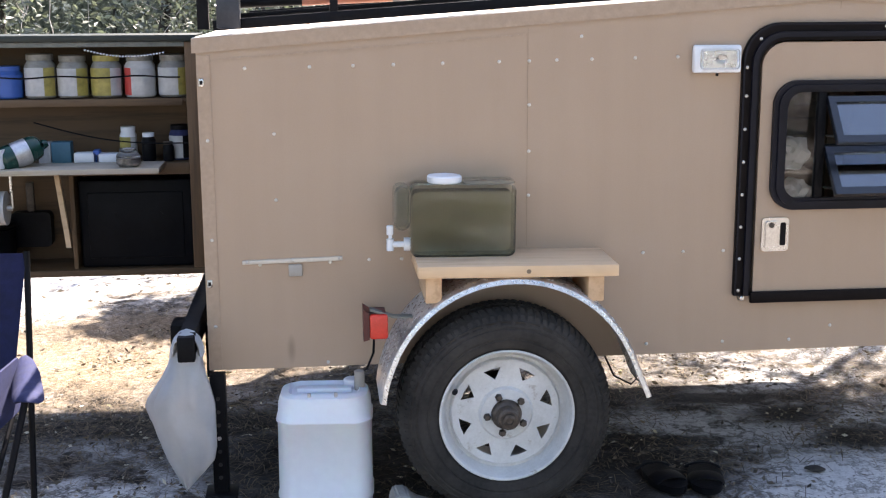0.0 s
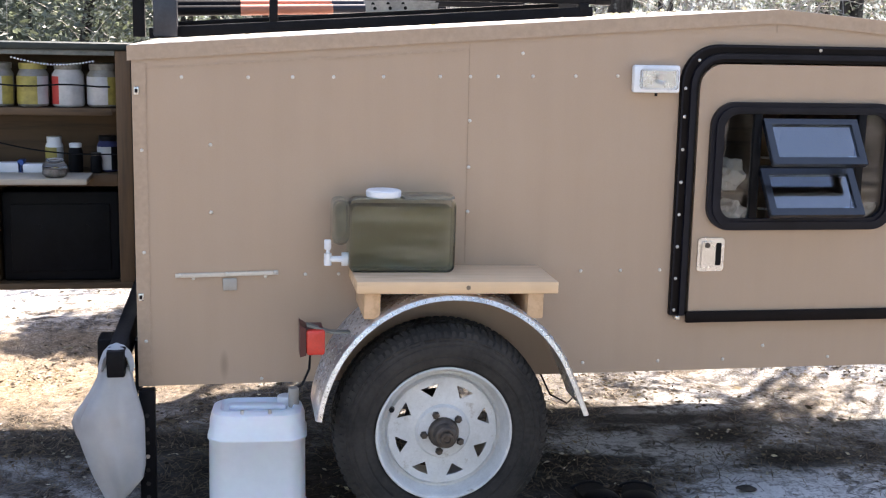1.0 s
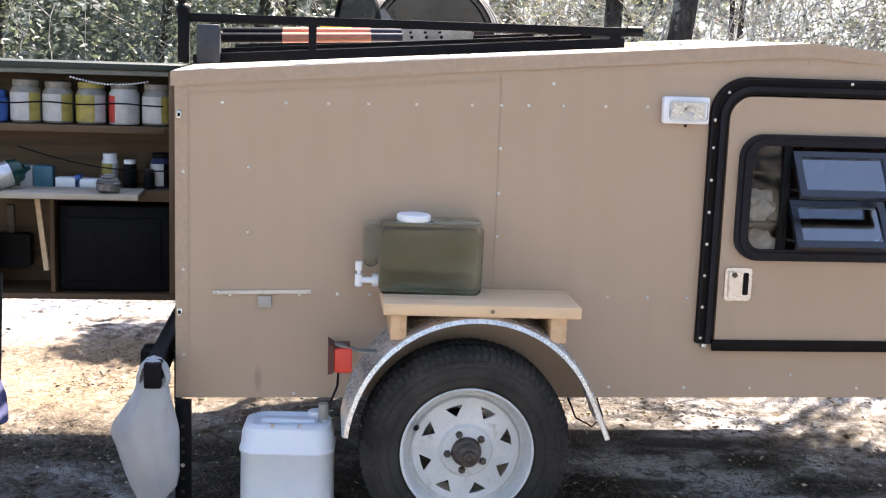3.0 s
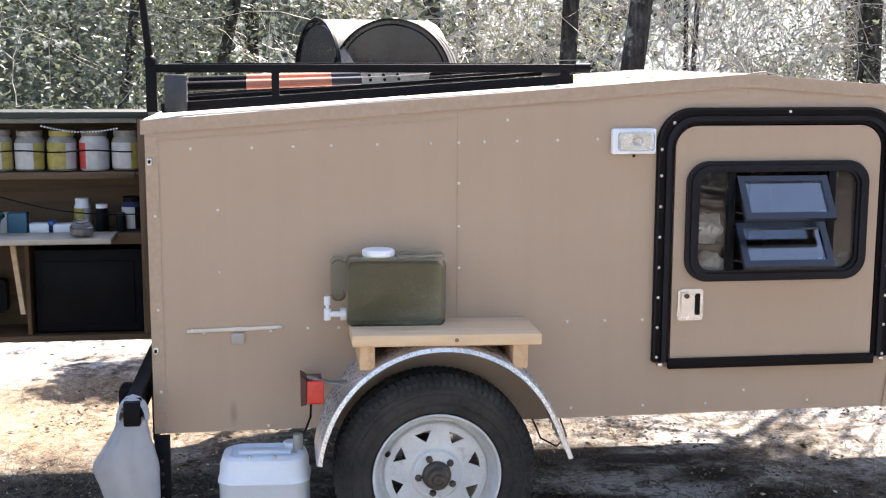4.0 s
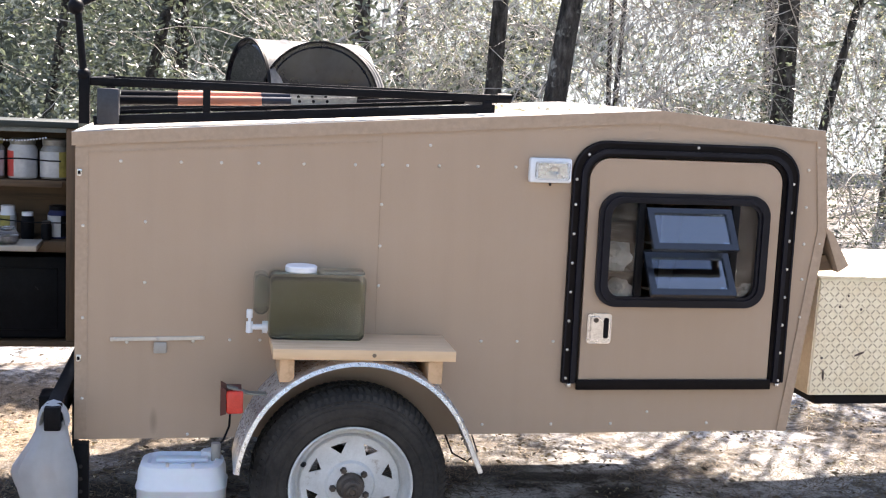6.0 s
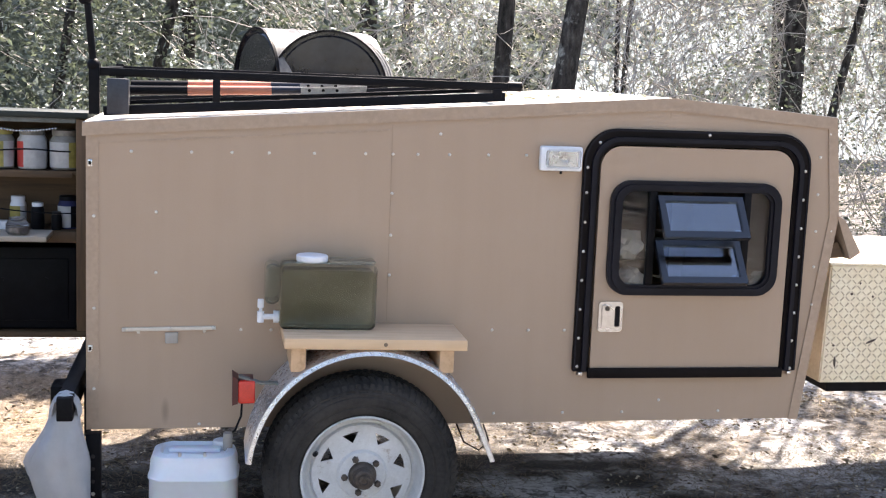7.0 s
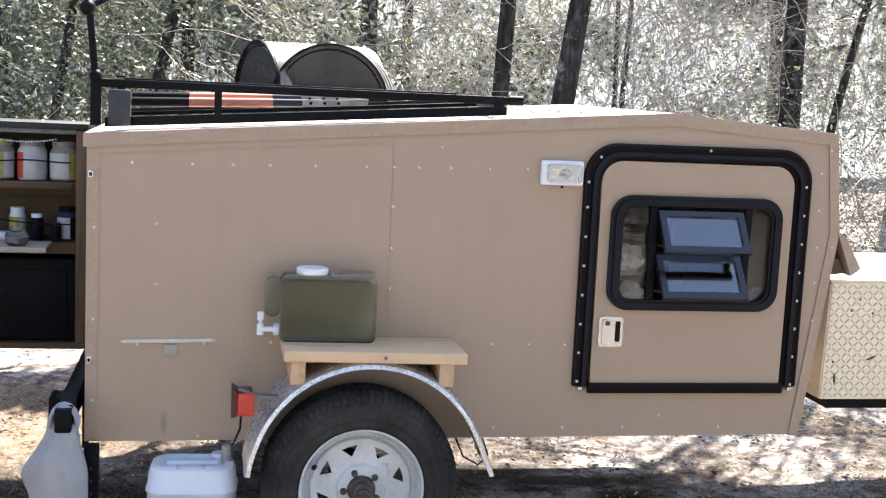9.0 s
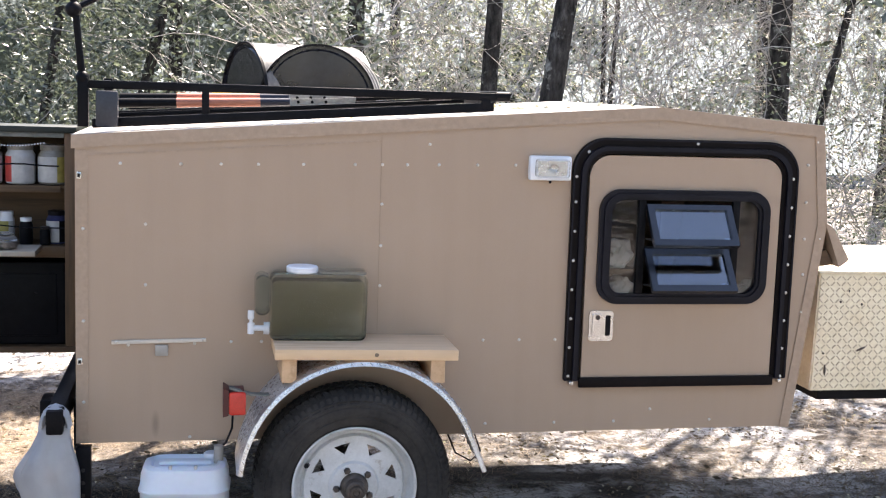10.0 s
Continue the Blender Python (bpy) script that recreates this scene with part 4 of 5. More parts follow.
def build_bag():
    """A thin carrier bag hung by its handles over the bumper end."""
    bm = B()
    n, rows = 32, []
    # height, left edge, right edge, half depth
    levels = [(0.535, -0.118, -0.022, 0.016), (0.50, -0.130, -0.016, 0.026), (0.46, -0.150, -0.010, 0.036), (0.42, -0.174, -0.004, 0.046), (0.385, -0.194, 0.0, 0.052), (0.36, -0.200, 0.003, 0.055), (0.32, -0.192, 0.006, 0.056),
              (0.27, -0.174, 0.009, 0.054), (0.22, -0.156, 0.008, 0.048), (0.18, -0.142, 0.002, 0.042), (0.14, -0.126, -0.028, 0.032), (0.105, -0.110, -0.060, 0.022), (0.08, -0.097, -0.083, 0.008)]
    for k, (z, xl, xr, d) in enumerate(levels):
        row = []
        cx, w = (xl + xr) / 2, (xr - xl) / 2
        for i in range(n):
            a = 2 * math.pi * i / n
            q = 1 + 0.17 * noise.noise(Vector((math.cos(a) * 3.1, math.sin(a) * 3.1, z * 7)))
            crease = 0.006 * math.sin(a * 7 + z * 23) + 0.024 * noise.noise(Vector((a * 2.0, z * 16, 3)))
            row.append(bm.verts.new((cx + w * q * math.cos(a), -0.135 + (d * q + crease * min(1, k / 3)) * math.sin(a), z)))
        rows.append(row)
    for a, b in zip(rows, rows[1:]):
        for i in range(n):
            bm.faces.new((a[i], a[(i + 1) % n], b[(i + 1) % n], b[i]))
    bm.faces.new(rows[-1])
    root = thing("plastic_bag", "translucent white plastic carrier bag hung on the bumper", "bag", (-0.07, -0.1, 0.6))
    part("bag", bm, BAG_PL, root, m=pose(0.086, 0.1, -0.578), smooth=60)
    for y in (-0.150, -0.115):
        bm = B()
        arc = [(-0.116, 0.525), (-0.112, 0.55), (-0.105, 0.572), (-0.09, 0.590), (-0.07, 0.597), (-0.05, 0.590), (-0.034, 0.572), (-0.027, 0.55), (-0.024, 0.525)]
        rws = []
        for px, pz in arc:
            d = Vector((px + 0.072, 0, pz - 0.53)).normalized()
            rws.append([bm.verts.new(Vector((px, y + dy, pz)) + d * o) for dy, o in ((-0.016, -0.003), (-0.004, 0.008), (0.012, -0.002), (0.006, -0.010))])
        for a, b in zip(rws, rws[1:]):
            for k in range(4):
                bm.faces.new((a[k], a[(k + 1) % 4], b[(k + 1) % 4], b[k]))
        part("handle", bm, BAG_PL, root, m=pose(0.086, 0.1, -0.578), smooth=60)


build_bag()


def build_low_things():
    bm = B()
    box(bm, -0.047, 0.047, -0.047, 0.047, 0.0, 0.036, 0.004)
    single("wood_block", bm, OLD_WOOD, "weathered wooden block under the stabilizer leg", "block", (0.028, -0.03, 0.0))
    # wheel chock: broken piece of concrete block
    bm = B()
    slab(bm, [(0.012, 0.0), (0.178, 0.0), (0.172, 0.034), (0.088, 0.046), (0.050, 0.092), (0.010, 0.098), (-0.004, 0.052)], -0.085, 0.03)
    bmesh.ops.bevel(bm, geom=bm.edges[:], offset=0.007, segments=2, affect="EDGES")
    bmesh.ops.subdivide_edges(bm, edges=bm.edges[:], cuts=1)
    for v in bm.verts:
        v.co += 0.004 * noise.noise_vector(v.co * 30)
    single("concrete_block", bm, CONCRETE, "broken grey concrete block chocking the wheel", "block", (0.575, -0.19, 0.0), 6)
    # a pair of dark sandals
    for k, (x, y, rz) in enumerate(((1.525, 0.0, 10), (1.668, -0.02, -12))):
        root = thing("sandal", "dark rubber sandal lying on the sand", "sandal", (x, y, 0.0), rz, "pair of sandals")
        bm = B()
        outline = [(0.058 * math.cos(t) * (1 - 0.16 * math.sin(t)), 0.13 * math.sin(t)) for t in (2 * math.pi * i / 28 for i in range(28))]
        f = [bm.verts.new((a, b, 0.003)) for a, b in outline]
        g = [bm.verts.new((a * 1.04, b * 1.02, 0.028)) for a, b in outline]
        bm.faces.new(f[::-1]), bm.faces.new(g)
        for i in range(28):
            bm.faces.new((f[i], f[(i + 1) % 28], g[(i + 1) % 28], g[i]))
        part("sole", bm, BLACK, root)
        # one broad padded strap over the toes and a thin one at the heel
        for y0, half, high in ((-0.040, 0.036, 0.026), (0.085, 0.008, 0.020)):
            bm = B()
            n = 14
            rows = []
            for i in range(n + 1):
                t = math.pi * i / n
                px, pz = 0.063 * math.cos(t), 0.020 + high * math.sin(t)
                rows.append([bm.verts.new((px * g, y0 + w, 0.02 + (pz - 0.02) * g)) for w, g in ((-half, 0.90), (-half * 0.6, 1.0), (half * 0.6, 1.0), (half, 0.94), (half, 0.82), (-half, 0.80))])
            for p, q in zip(rows, rows[1:]):
                for i in range(6):
                    bm.faces.new((p[i], p[(i + 1) % 6], q[(i + 1) % 6], q[i]))
            part("strap", bm, BLACK, root)
    bm = B()
    bmesh.ops.create_icosphere(bm, subdivisions=3, radius=1, matrix=Matrix.Diagonal((0.036, 0.016, 0.012, 1)))
    for v in bm.verts:
        v.co += 0.006 * noise.noise_vector(v.co * 45)
        v.co.z += 0.010
    single("bark_scrap", bm, TYRE, "dark scrap of bark lying on the sand", "bark", (2.08, 0.03, 0.0), -15)


build_low_things()


# ---- on the roof ----
def build_rack():
    root = thing("roof_rack", "black steel roof rack with raised side rails", "roof rack", (0, 0, 1.52))

    def bar(name, a, b, w, h=None, label=""):
        bm = B()
        a, b = Vector(a), Vector(b)
        d = b - a
        h = h or w
        box(bm, -w / 2, w / 2, -h / 2, h / 2, -d.length / 2, d.length / 2, 0.002, Matrix.Translation((a + b) / 2 - Vector((0, 0, 1.52))) @ d.to_track_quat("Z", "Y").to_matrix().to_4x4())
        return part(name, bm, BLACK, root, label)
    for y in (0.09, WID - 0.12):
        bar("lower_rail", (0.05, y, 1.557), (1.46, y, 1.654), 0.032)
        bar("inner_rail", (0.10, y + 0.05, 1.585), (1.36, y + 0.05, 1.672), 0.014)
        bar("upper_rail", (0.02, y, 1.690), (1.50, y, 1.690), 0.026, 0.028)
        bar("post", (0.02, y, 1.545), (0.02, y, 1.712), 0.036)
        bar("post", (0.431, y, 1.585), (0.431, y, 1.68), 0.026)
        bar("post", (1.43, y, 1.65), (1.43, y, 1.68), 0.034)
    bar("cross_bar", (0.02, 0.1, 1.690), (0.02, WID - 0.13, 1.690), 0.026)
    bar("cross_bar", (1.44, 0.1, 1.672), (1.44, WID - 0.13, 1.672), 0.026)
    bm = B()
    box(bm, 0.064, 0.137, 0.045, 0.10, 0.028, 0.150, 0.006)
    part("corner_box", bm, CORNER, root, "square black bracket box")
    bm = B()
    rod(bm, (1.470, 0.09, 0.172), (1.520, 0.09, 0.172), 0.018, seg=14)
    part("end_knob", bm, BLACK, root)
    bm = B()
    rod(bm, (0.018, 0.09, 0.18), (-0.004, 0.09, 0.415), 0.013, 0.012, seg=12)
    ball(bm, (-0.010, 0.09, 0.420), 0.028, 14)
    ball(bm, (0.018, 0.09, 0.192), 0.024, 14)
    tube(bm, [(-0.010, 0.09, 0.420), (0.05, 0.12, 0.455), (0.12, 0.16, 0.50), (0.18, 0.2, 0.57)], 0.011, 8)
    rod(bm, (-0.010, 0.09, 0.44), (-0.022, 0.09, 0.95), 0.012, 0.010, seg=12)
    part("lamp_arm", bm, BLACK, root, "black jointed arm")


build_rack()


def build_cutters(y, dz, tilt, label):
    root = thing("bolt_cutter", label, "bolt cutter", (0.13, y, 1.615 + dz))
    segs = [("black_handle", 0.0, 0.20, 0.017, 0.016, BLACK), ("orange_grip", 0.20, 0.34, 0.0175, 0.0165, ORANGE), ("orange_grip", 0.3402, 0.495, 0.0165, 0.016, ORANGE),
            ("dark_sleeve", 0.495, 0.60, 0.015, 0.014, SLEEVE)]
    for name, a, b, r0, r1, mt in segs:
        bm = B()
        rod(bm, (a, 0, tilt * a), (b, 0, tilt * b), r0, r1, 14)
        part(name, bm, mt, root)
    bm = B()
    slab(bm, [(0.60, tilt * 0.6 - 0.012), (0.72, tilt * 0.72 - 0.016), (0.835, tilt * 0.83 - 0.012), (0.84, tilt * 0.84 + 0.016), (0.72, tilt * 0.72 + 0.012), (0.60, tilt * 0.6 + 0.012)], -0.012, 0.012)
    head = part("jaw_head", bm, TOOL, root, "grey steel jaws")
    for q in (0.63, 0.68, 0.73):
        bm = B()
        rod(bm, (q, -0.0125, tilt * q), (q, -0.016, tilt * q), 0.006, seg=8)
        part("bolt", bm, BLACK, head)


build_cutters(0.20, 0.012, 0.035, "bolt cutter with black and orange grips lying in the rack")
build_cutters(0.26, 0.030, 0.03, "second bolt cutter with orange grips lying behind the first")
bm = B()
box(bm, -0.055, 0.055, -0.03, 0.03, 0.0, 0.042, 0.008)
single("yellow_case", bm, YELLOW, "small yellow plastic case in the roof rack", "case", (0.51, 0.40, 1.653), 0)


def build_drum(x, y, z, r, ln, rz, label):
    root = thing("steel_drum", label, "drum", (x, y, z), rz, "drums behind the trailer")
    m = Matrix.Rotation(radians(90), 4, "X")
    bm = B()
    lathe(bm, [(r, -ln), (r + 0.006, -ln * 0.66), (r, -ln * 0.64), (r, -ln * 0.34), (r + 0.006, -ln * 0.32), (r, -ln * 0.3), (r, 0.0)], 56, m)
    part("drum_side", bm, DRUM_SIDE, root, "weathered pale drum side")
    bm = B()
    lathe(bm, [(0, -0.006), (r * 0.9, -0.006), (r * 0.93, -0.012), (r - 0.004, -0.012), (r - 0.004, 0.004)], 56, m)
    part("drum_head", bm, DRUM, root, "glossy black drum head")
    bm = B()
    lathe(bm, [(r - 0.004, 0.0), (r - 0.004, 0.006), (r + 0.005, 0.006), (r + 0.005, -0.008), (r, -0.008)], 56, m)
    part("rim_ring", bm, BLACK, root)
    bm = B()
    lathe(bm, [(0, -ln), (r, -ln)], 56, m)
    part("drum_back", bm, DRUM, root)
    for px in (-r * 0.6, r * 0.6):
        for py in (0.08, ln - 0.08):
            bm = B()
            box(bm, px - 0.02, px + 0.02, py - 0.02, py + 0.02, -z + 0.0, -r * 0.78)
            part("stand_leg", bm, BLACK, root)


build_drum(0.964, 1.72, 1.620, 0.285, 0.36, -14, "black steel drum lying end-on on a stand behind the trailer")
build_drum(0.622, 2.00, 1.628, 0.285, 0.60, -69, "dark steel drum lying askew on its stand")


def build_tool_box():
    root = thing("tongue_box", "diamond-plate tool box on the trailer tongue, bounced light in its tint", "tool box", (3.35, 0.7, 0.44))
    bm = B()
    slab(bm, [(-0.460, 0.087), (0.52, 0.087), (0.52, 0.577), (-0.448, 0.577)], -0.42, 0.42)
    bmesh.ops.bevel(bm, geom=bm.edges[:], offset=0.006, segments=2, affect="EDGES")
    part("body", bm, BOUNCE_PLATE, root)
    bm = B()
    box(bm, -0.457, 0.535, -0.428, 0.435, 0.5775, 0.590, 0.005)
    part("lid", bm, BOUNCE_PLATE, root)
    bm = B()
    box(bm, -0.415, 0.5, -0.40, 0.40, 0.045, 0.0865)
    box(bm, -0.40, 0.5, -0.04, 0.04, -0.0, 0.045)
    part("base_frame", bm, BLACK, root)
    bm = B()
    for iz in range(20):
        for ix in range(40):
            x, z = -0.437 + ix * 0.0238, 0.106 + iz * 0.0238
            m = Matrix.Translation((x, -0.4205, z)) @ Matrix.Rotation(radians(45 if (ix + iz) % 2 else -45), 4, "Y")
            bmesh.ops.create_cube(bm, size=1, matrix=m @ Matrix.Diagonal((0.0205, 0.0034, 0.0046, 1)))
    t = part("tread_pattern", bm, SHADED_BARS, root, smooth=0)
    t["kind"] = "stuff"
    for x, z, ln, tilt in ((-0.40, 0.175, 0.048, 86), (-0.245, 0.262, 0.05, -22), (-0.412, 0.245, 0.012, 0), (-0.35, 0.46, 0.012, 30), (-0.255, 0.45, 0.012, 80), (-0.315, 0.505, 0.008, 0)):
        bm = B()
        m = Matrix.Translation((x, -0.4225, z)) @ Matrix.Rotation(radians(tilt), 4, "Y")
        bmesh.ops.create_icosphere(bm, subdivisions=2, radius=1, matrix=m @ Matrix.Diagonal((ln * 0.5, 0.0012, 0.005, 1)))
        part("dent", bm, RUSTY, root, "dark rubbed dent")


build_tool_box()


# ---- galley door, swung open behind the rear corner ----
GY0, GY1 = 1.10, 1.34
def build_galley():
    root = thing("galley_cabinet", "plywood galley cabinet door swung open with shelves of jars", "cabinet", (-0.6, 1.22, 0.5))
    off = pose(0.6, -1.22, -0.5)

    def b(name, x0, x1, y0, y1, z0, z1, mt, label="", bev=0.002):
        bm = B()
        box(bm, x0, x1, y0, y1, z0, z1, bev)
        return part(name, bm, mt, root, label, off)
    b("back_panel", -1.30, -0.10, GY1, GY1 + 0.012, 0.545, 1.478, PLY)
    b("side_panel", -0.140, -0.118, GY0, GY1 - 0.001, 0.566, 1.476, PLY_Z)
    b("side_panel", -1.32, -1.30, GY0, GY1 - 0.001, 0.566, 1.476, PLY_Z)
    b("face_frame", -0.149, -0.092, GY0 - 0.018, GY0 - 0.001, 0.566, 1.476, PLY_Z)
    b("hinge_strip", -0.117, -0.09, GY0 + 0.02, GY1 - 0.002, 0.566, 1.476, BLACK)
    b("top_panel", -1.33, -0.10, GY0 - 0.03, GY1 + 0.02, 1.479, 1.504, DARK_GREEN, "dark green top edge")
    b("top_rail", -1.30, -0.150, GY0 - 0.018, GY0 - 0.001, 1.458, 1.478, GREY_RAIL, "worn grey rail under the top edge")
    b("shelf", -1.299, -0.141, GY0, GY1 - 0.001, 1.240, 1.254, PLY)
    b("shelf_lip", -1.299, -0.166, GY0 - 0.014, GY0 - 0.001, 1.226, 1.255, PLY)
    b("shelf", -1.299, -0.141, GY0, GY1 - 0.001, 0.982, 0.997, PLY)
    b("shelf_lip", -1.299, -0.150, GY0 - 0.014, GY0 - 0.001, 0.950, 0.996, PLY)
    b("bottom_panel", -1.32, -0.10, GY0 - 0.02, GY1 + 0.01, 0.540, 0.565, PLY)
    b("divider", -0.63, -0.612, GY0, GY1 - 0.001, 0.566, 0.981, PLY_Z)
    b("fold_down_table", -1.28, -0.243, 0.865, GY0 - 0.02, 0.984, 1.005, wood("pale_table", (0.48, 0.41, 0.32), (0.34, 0.28, 0.20)), "pale fold-down table board")
    bm = B()
    slab(bm, [(-0.675, 0.983), (-0.655, 0.983), (-0.622, 0.67), (-0.642, 0.67)], 1.03, 1.05)
    part("table_strut", bm, PINE, root, "", off)
    # chain along the top, rope across the jars
    bm = B()
    for i in range(26):
        t = i / 25
        x = -0.53 + 0.30 * t
        z = 1.447 - 0.020 * math.sin(math.pi * t) - 0.012 * t
        ball(bm, (x, GY0 - 0.03, z), 0.0042, 6, (1.2, 0.8, 1))
    ch = part("bead_chain", bm, STEEL, root, "thin bead chain", off)
    ch["kind"] = "stuff"
    bm = B()
    tube(bm, [(-1.29 + 1.12 * i / 24, GY0 - 0.022, 1.342 + 0.004 * math.sin(i)) for i in range(25)], 0.0035, 6)
    part("rope", bm, BLACK, root, "", off)
    bm = B()
    tube(bm, [(-0.75 + 0.6 * i / 24, GY0 - 0.004, 1.165 - 0.09 * i / 24 - 0.03 * math.sin(math.pi * i / 24)) for i in range(25)], 0.003, 6)
    part("rope", bm, BLACK, root, "", off)


build_galley()


def jar(x, z, lab, second, body=None, r=0.049, h=0.165, y=1.17, name="plastic_jar", label="", lidmat=None):
    root = thing(name, label, "jar", (x, y, z), 0, "jars on the galley shelf")
    bm = B()
    lathe(bm, [(0, 0.001), (r * 0.92, 0.001), (r, 0.008), (r, h * 0.74), (r * 0.82, h * 0.84), (r * 0.80, h * 0.88)], 28)
    part("body", bm, body or JAR_PL, root)
    bm = B()
    lathe(bm, [(r * 0.86, h * 0.86), (r * 0.86, h * 0.99), (r * 0.8, h), (0, h)], 28)
    part("lid", bm, lidmat or JAR_LID, root)
    if lab:
        bands = ((lab, -165, -68), (second, -68, -20)) if lab is not LABEL_R else ((LABEL_R, -165, -118), (second, -118, -20))
        for mt, a0, a1 in bands:
            bm = B()
            n = 10
            lo = [bm.verts.new(((r + 0.0012) * math.cos(radians(a0 + (a1 - a0) * i / n)), (r + 0.0012) * math.sin(radians(a0 + (a1 - a0) * i / n)), h * 0.06)) for i in range(n + 1)]
            hi = [bm.verts.new((v.co.x, v.co.y, h * 0.70)) for v in lo]
            for i in range(n):
                bm.faces.new((lo[i], lo[i + 1], hi[i + 1], hi[i]))
            part("paper_label", bm, mt, root)
    return root


def galley_contents():
    zs = 1.2565
    R, H = 0.061, 0.168
    jar(-0.205, zs, LABEL_W, LABEL_Y, r=R, h=H, label="clear jar with white and yellow paper label")
    jar(-0.337, zs, LABEL_R, LABEL_W, LABEL_W, r=R, h=H, label="white jar with a red patch on its label")
    jar(-0.469, zs, LABEL_Y, LABEL_W, r=R, h=H, lidmat=LABEL_Y, label="jar with a yellow label and yellow lid")
    jar(-0.600, zs, LABEL_W, LABEL_Y, r=R, h=H, label="clear jar with yellow and white label")
    jar(-0.727, zs, LABEL_W, LABEL_Y, r=R, h=H + 0.006, label="tall clear jar with white label")
    jar(-0.852, zs, LABEL_B, LABEL_B, LABEL_B, r=0.055, h=0.128, name="blue_can", label="blue can on the galley shelf", lidmat=LABEL_B)
    jar(-0.965, zs, None, None, BLACK, r=0.046, h=0.145, name="dark_flask", label="dark flask on the galley shelf", lidmat=BLACK)
    jar(-1.12, zs, LABEL_W, LABEL_Y, r=R, h=H, label="clear jar with white label further along the shelf")
    z2 = 0.9985
    jar(-0.195, z2, LABEL_W, BLACK, NAVY, r=0.042, h=0.142, y=1.19, name="dark_canister", label="dark blue canister with a white patch", lidmat=BLACK)
    jar(-0.315, z2, None, None, BLACK, r=0.028, h=0.115, y=1.15, name="spice_bottle", label="dark spice bottle with a white cap", lidmat=WHITE_PL)
    jar(-0.402, z2, LABEL_Y, LABEL_W, WHITE_PL, r=0.034, h=0.136, y=1.20, name="white_bottle", label="white bottle with a pale yellow label", lidmat=WHITE_PL)
    jar(-0.235, z2, None, None, BLACK, r=0.022, h=0.08, y=1.13, name="spice_bottle", label="small dark spice bottle with rusty cap", lidmat=RUSTY)
    for x, w, h, mt, nm, lb in ((-0.478, 0.042, 0.036, WHITE_PL, "small_box", "small white box on the shelf"), (-0.562, 0.045, 0.040, WHITE_PL, "small_box", "small white and blue box on the shelf"),
                                (-0.519, 0.012, 0.05, LABEL_B, "small_box", "thin blue packet on the shelf"), (-0.655, 0.038, 0.085, TEAL, "tin", "teal blue tin on the shelf"), (-0.72, 0.024, 0.085, LABEL_W, "carton", "slim white carton on the shelf")):
        bm = B()
        box(bm, -w, w, -0.03, 0.03, 0, h, 0.003)
        single(nm, bm, mt, lb, "box", (x, 1.14, z2))
    # on the table board
    zt = 1.0062
    root = thing("glass_jar", "small glass jar with a clear lid on the table board", "jar", (-0.365, 0.93, zt))
    bm = B()
    lathe(bm, [(0, 0.001), (0.036, 0.001), (0.047, 0.012), (0.047, 0.042), (0.034, 0.058), (0.032, 0.07), (0, 0.072)], 28)
    part("body", bm, CLEAR, root)
    bm = B()
    lathe(bm, [(0, 0.004), (0.034, 0.004), (0.042, 0.014), (0.042, 0.032), (0, 0.034)], 24)
    part("filling", bm, GLASS_FILL, root, "grey-brown filling")
    root = thing("gas_cylinder", "dark green gas cylinder lying tilted on the table", "gas cylinder", (-0.78, 0.97, zt), 28)
    bm = B()
    m = Matrix.Translation((0.0, 0, 0.052)) @ Matrix.Rotation(radians(72), 4, "Y")
    lathe(bm, [(0, -0.09), (0.03, -0.09), (0.048, -0.07), (0.05, -0.05), (0.05, 0.05), (0.042, 0.075), (0.02, 0.09), (0.014, 0.11), (0, 0.11)], 32, m)
    part("bottle", bm, GREEN_CYL, root)
    bm = B()
    lathe(bm, [(0.0508, -0.03), (0.0512, 0.025), (0.0508, 0.03)], 32, m)
    part("paper_label", bm, GALV, root)
    root = thing("mug", "white mug on the table board", "mug", (-0.86, 0.92, zt))
    bm = B()
    lathe(bm, [(0, 0.001), (0.032, 0.001), (0.036, 0.01), (0.037, 0.075), (0.033, 0.075), (0.032, 0.012), (0, 0.01)], 28)
    part("cup", bm, WHITE_PL, root)
    # below: black bin, pan, towel roll
    root = thing("black_bin", "black plastic storage bin in the galley cabinet", "bin", (-0.376, 1.2, 0.566))
    bm = B()
    box(bm, -0.225, 0.225, -0.075, 0.11, 0.0, 0.36, 0.012)
    part("body", bm, BLACK, root)
    bm = B()
    box(bm, -0.19, 0.19, -0.083, -0.0755, 0.04, 0.31, 0.004)
    part("front_panel", bm, BLACK, root)
    for x in (-0.08, 0.1):
        bm = B()
        rod(bm, (x, -0.0832, 0.22), (x, -0.088, 0.22), 0.008, seg=10)
        part("stud", bm, BLACK, root)
    root = thing("frying_pan", "black square cast-iron pan hung by its handle", "pan", (-0.828, 1.29, 0.632))
    bm = B()
    slab(bm, round_rect(-0.082, 0.082, 0.0, 0.145, 0.02, 5), -0.03, 0.03)
    part("pan", bm, BLACK, root)
    bm = B()
    box(bm, -0.016, 0.016, -0.012, 0.012, 0.1455, 0.270, 0.006)
    part("handle", bm, RUSTY, root)
    root = thing("paper_roll", "white paper towel roll under the table board", "paper roll", (-0.90, 0.95, 0.848))
    bm = B()
    rod(bm, (-0.12, 0, 0), (0.06, 0, 0), 0.066, seg=32)
    part("roll", bm, LABEL_W, root)
    bm = B()
    rod(bm, (-0.16, 0, 0), (0.08, 0, 0), 0.012, seg=12)
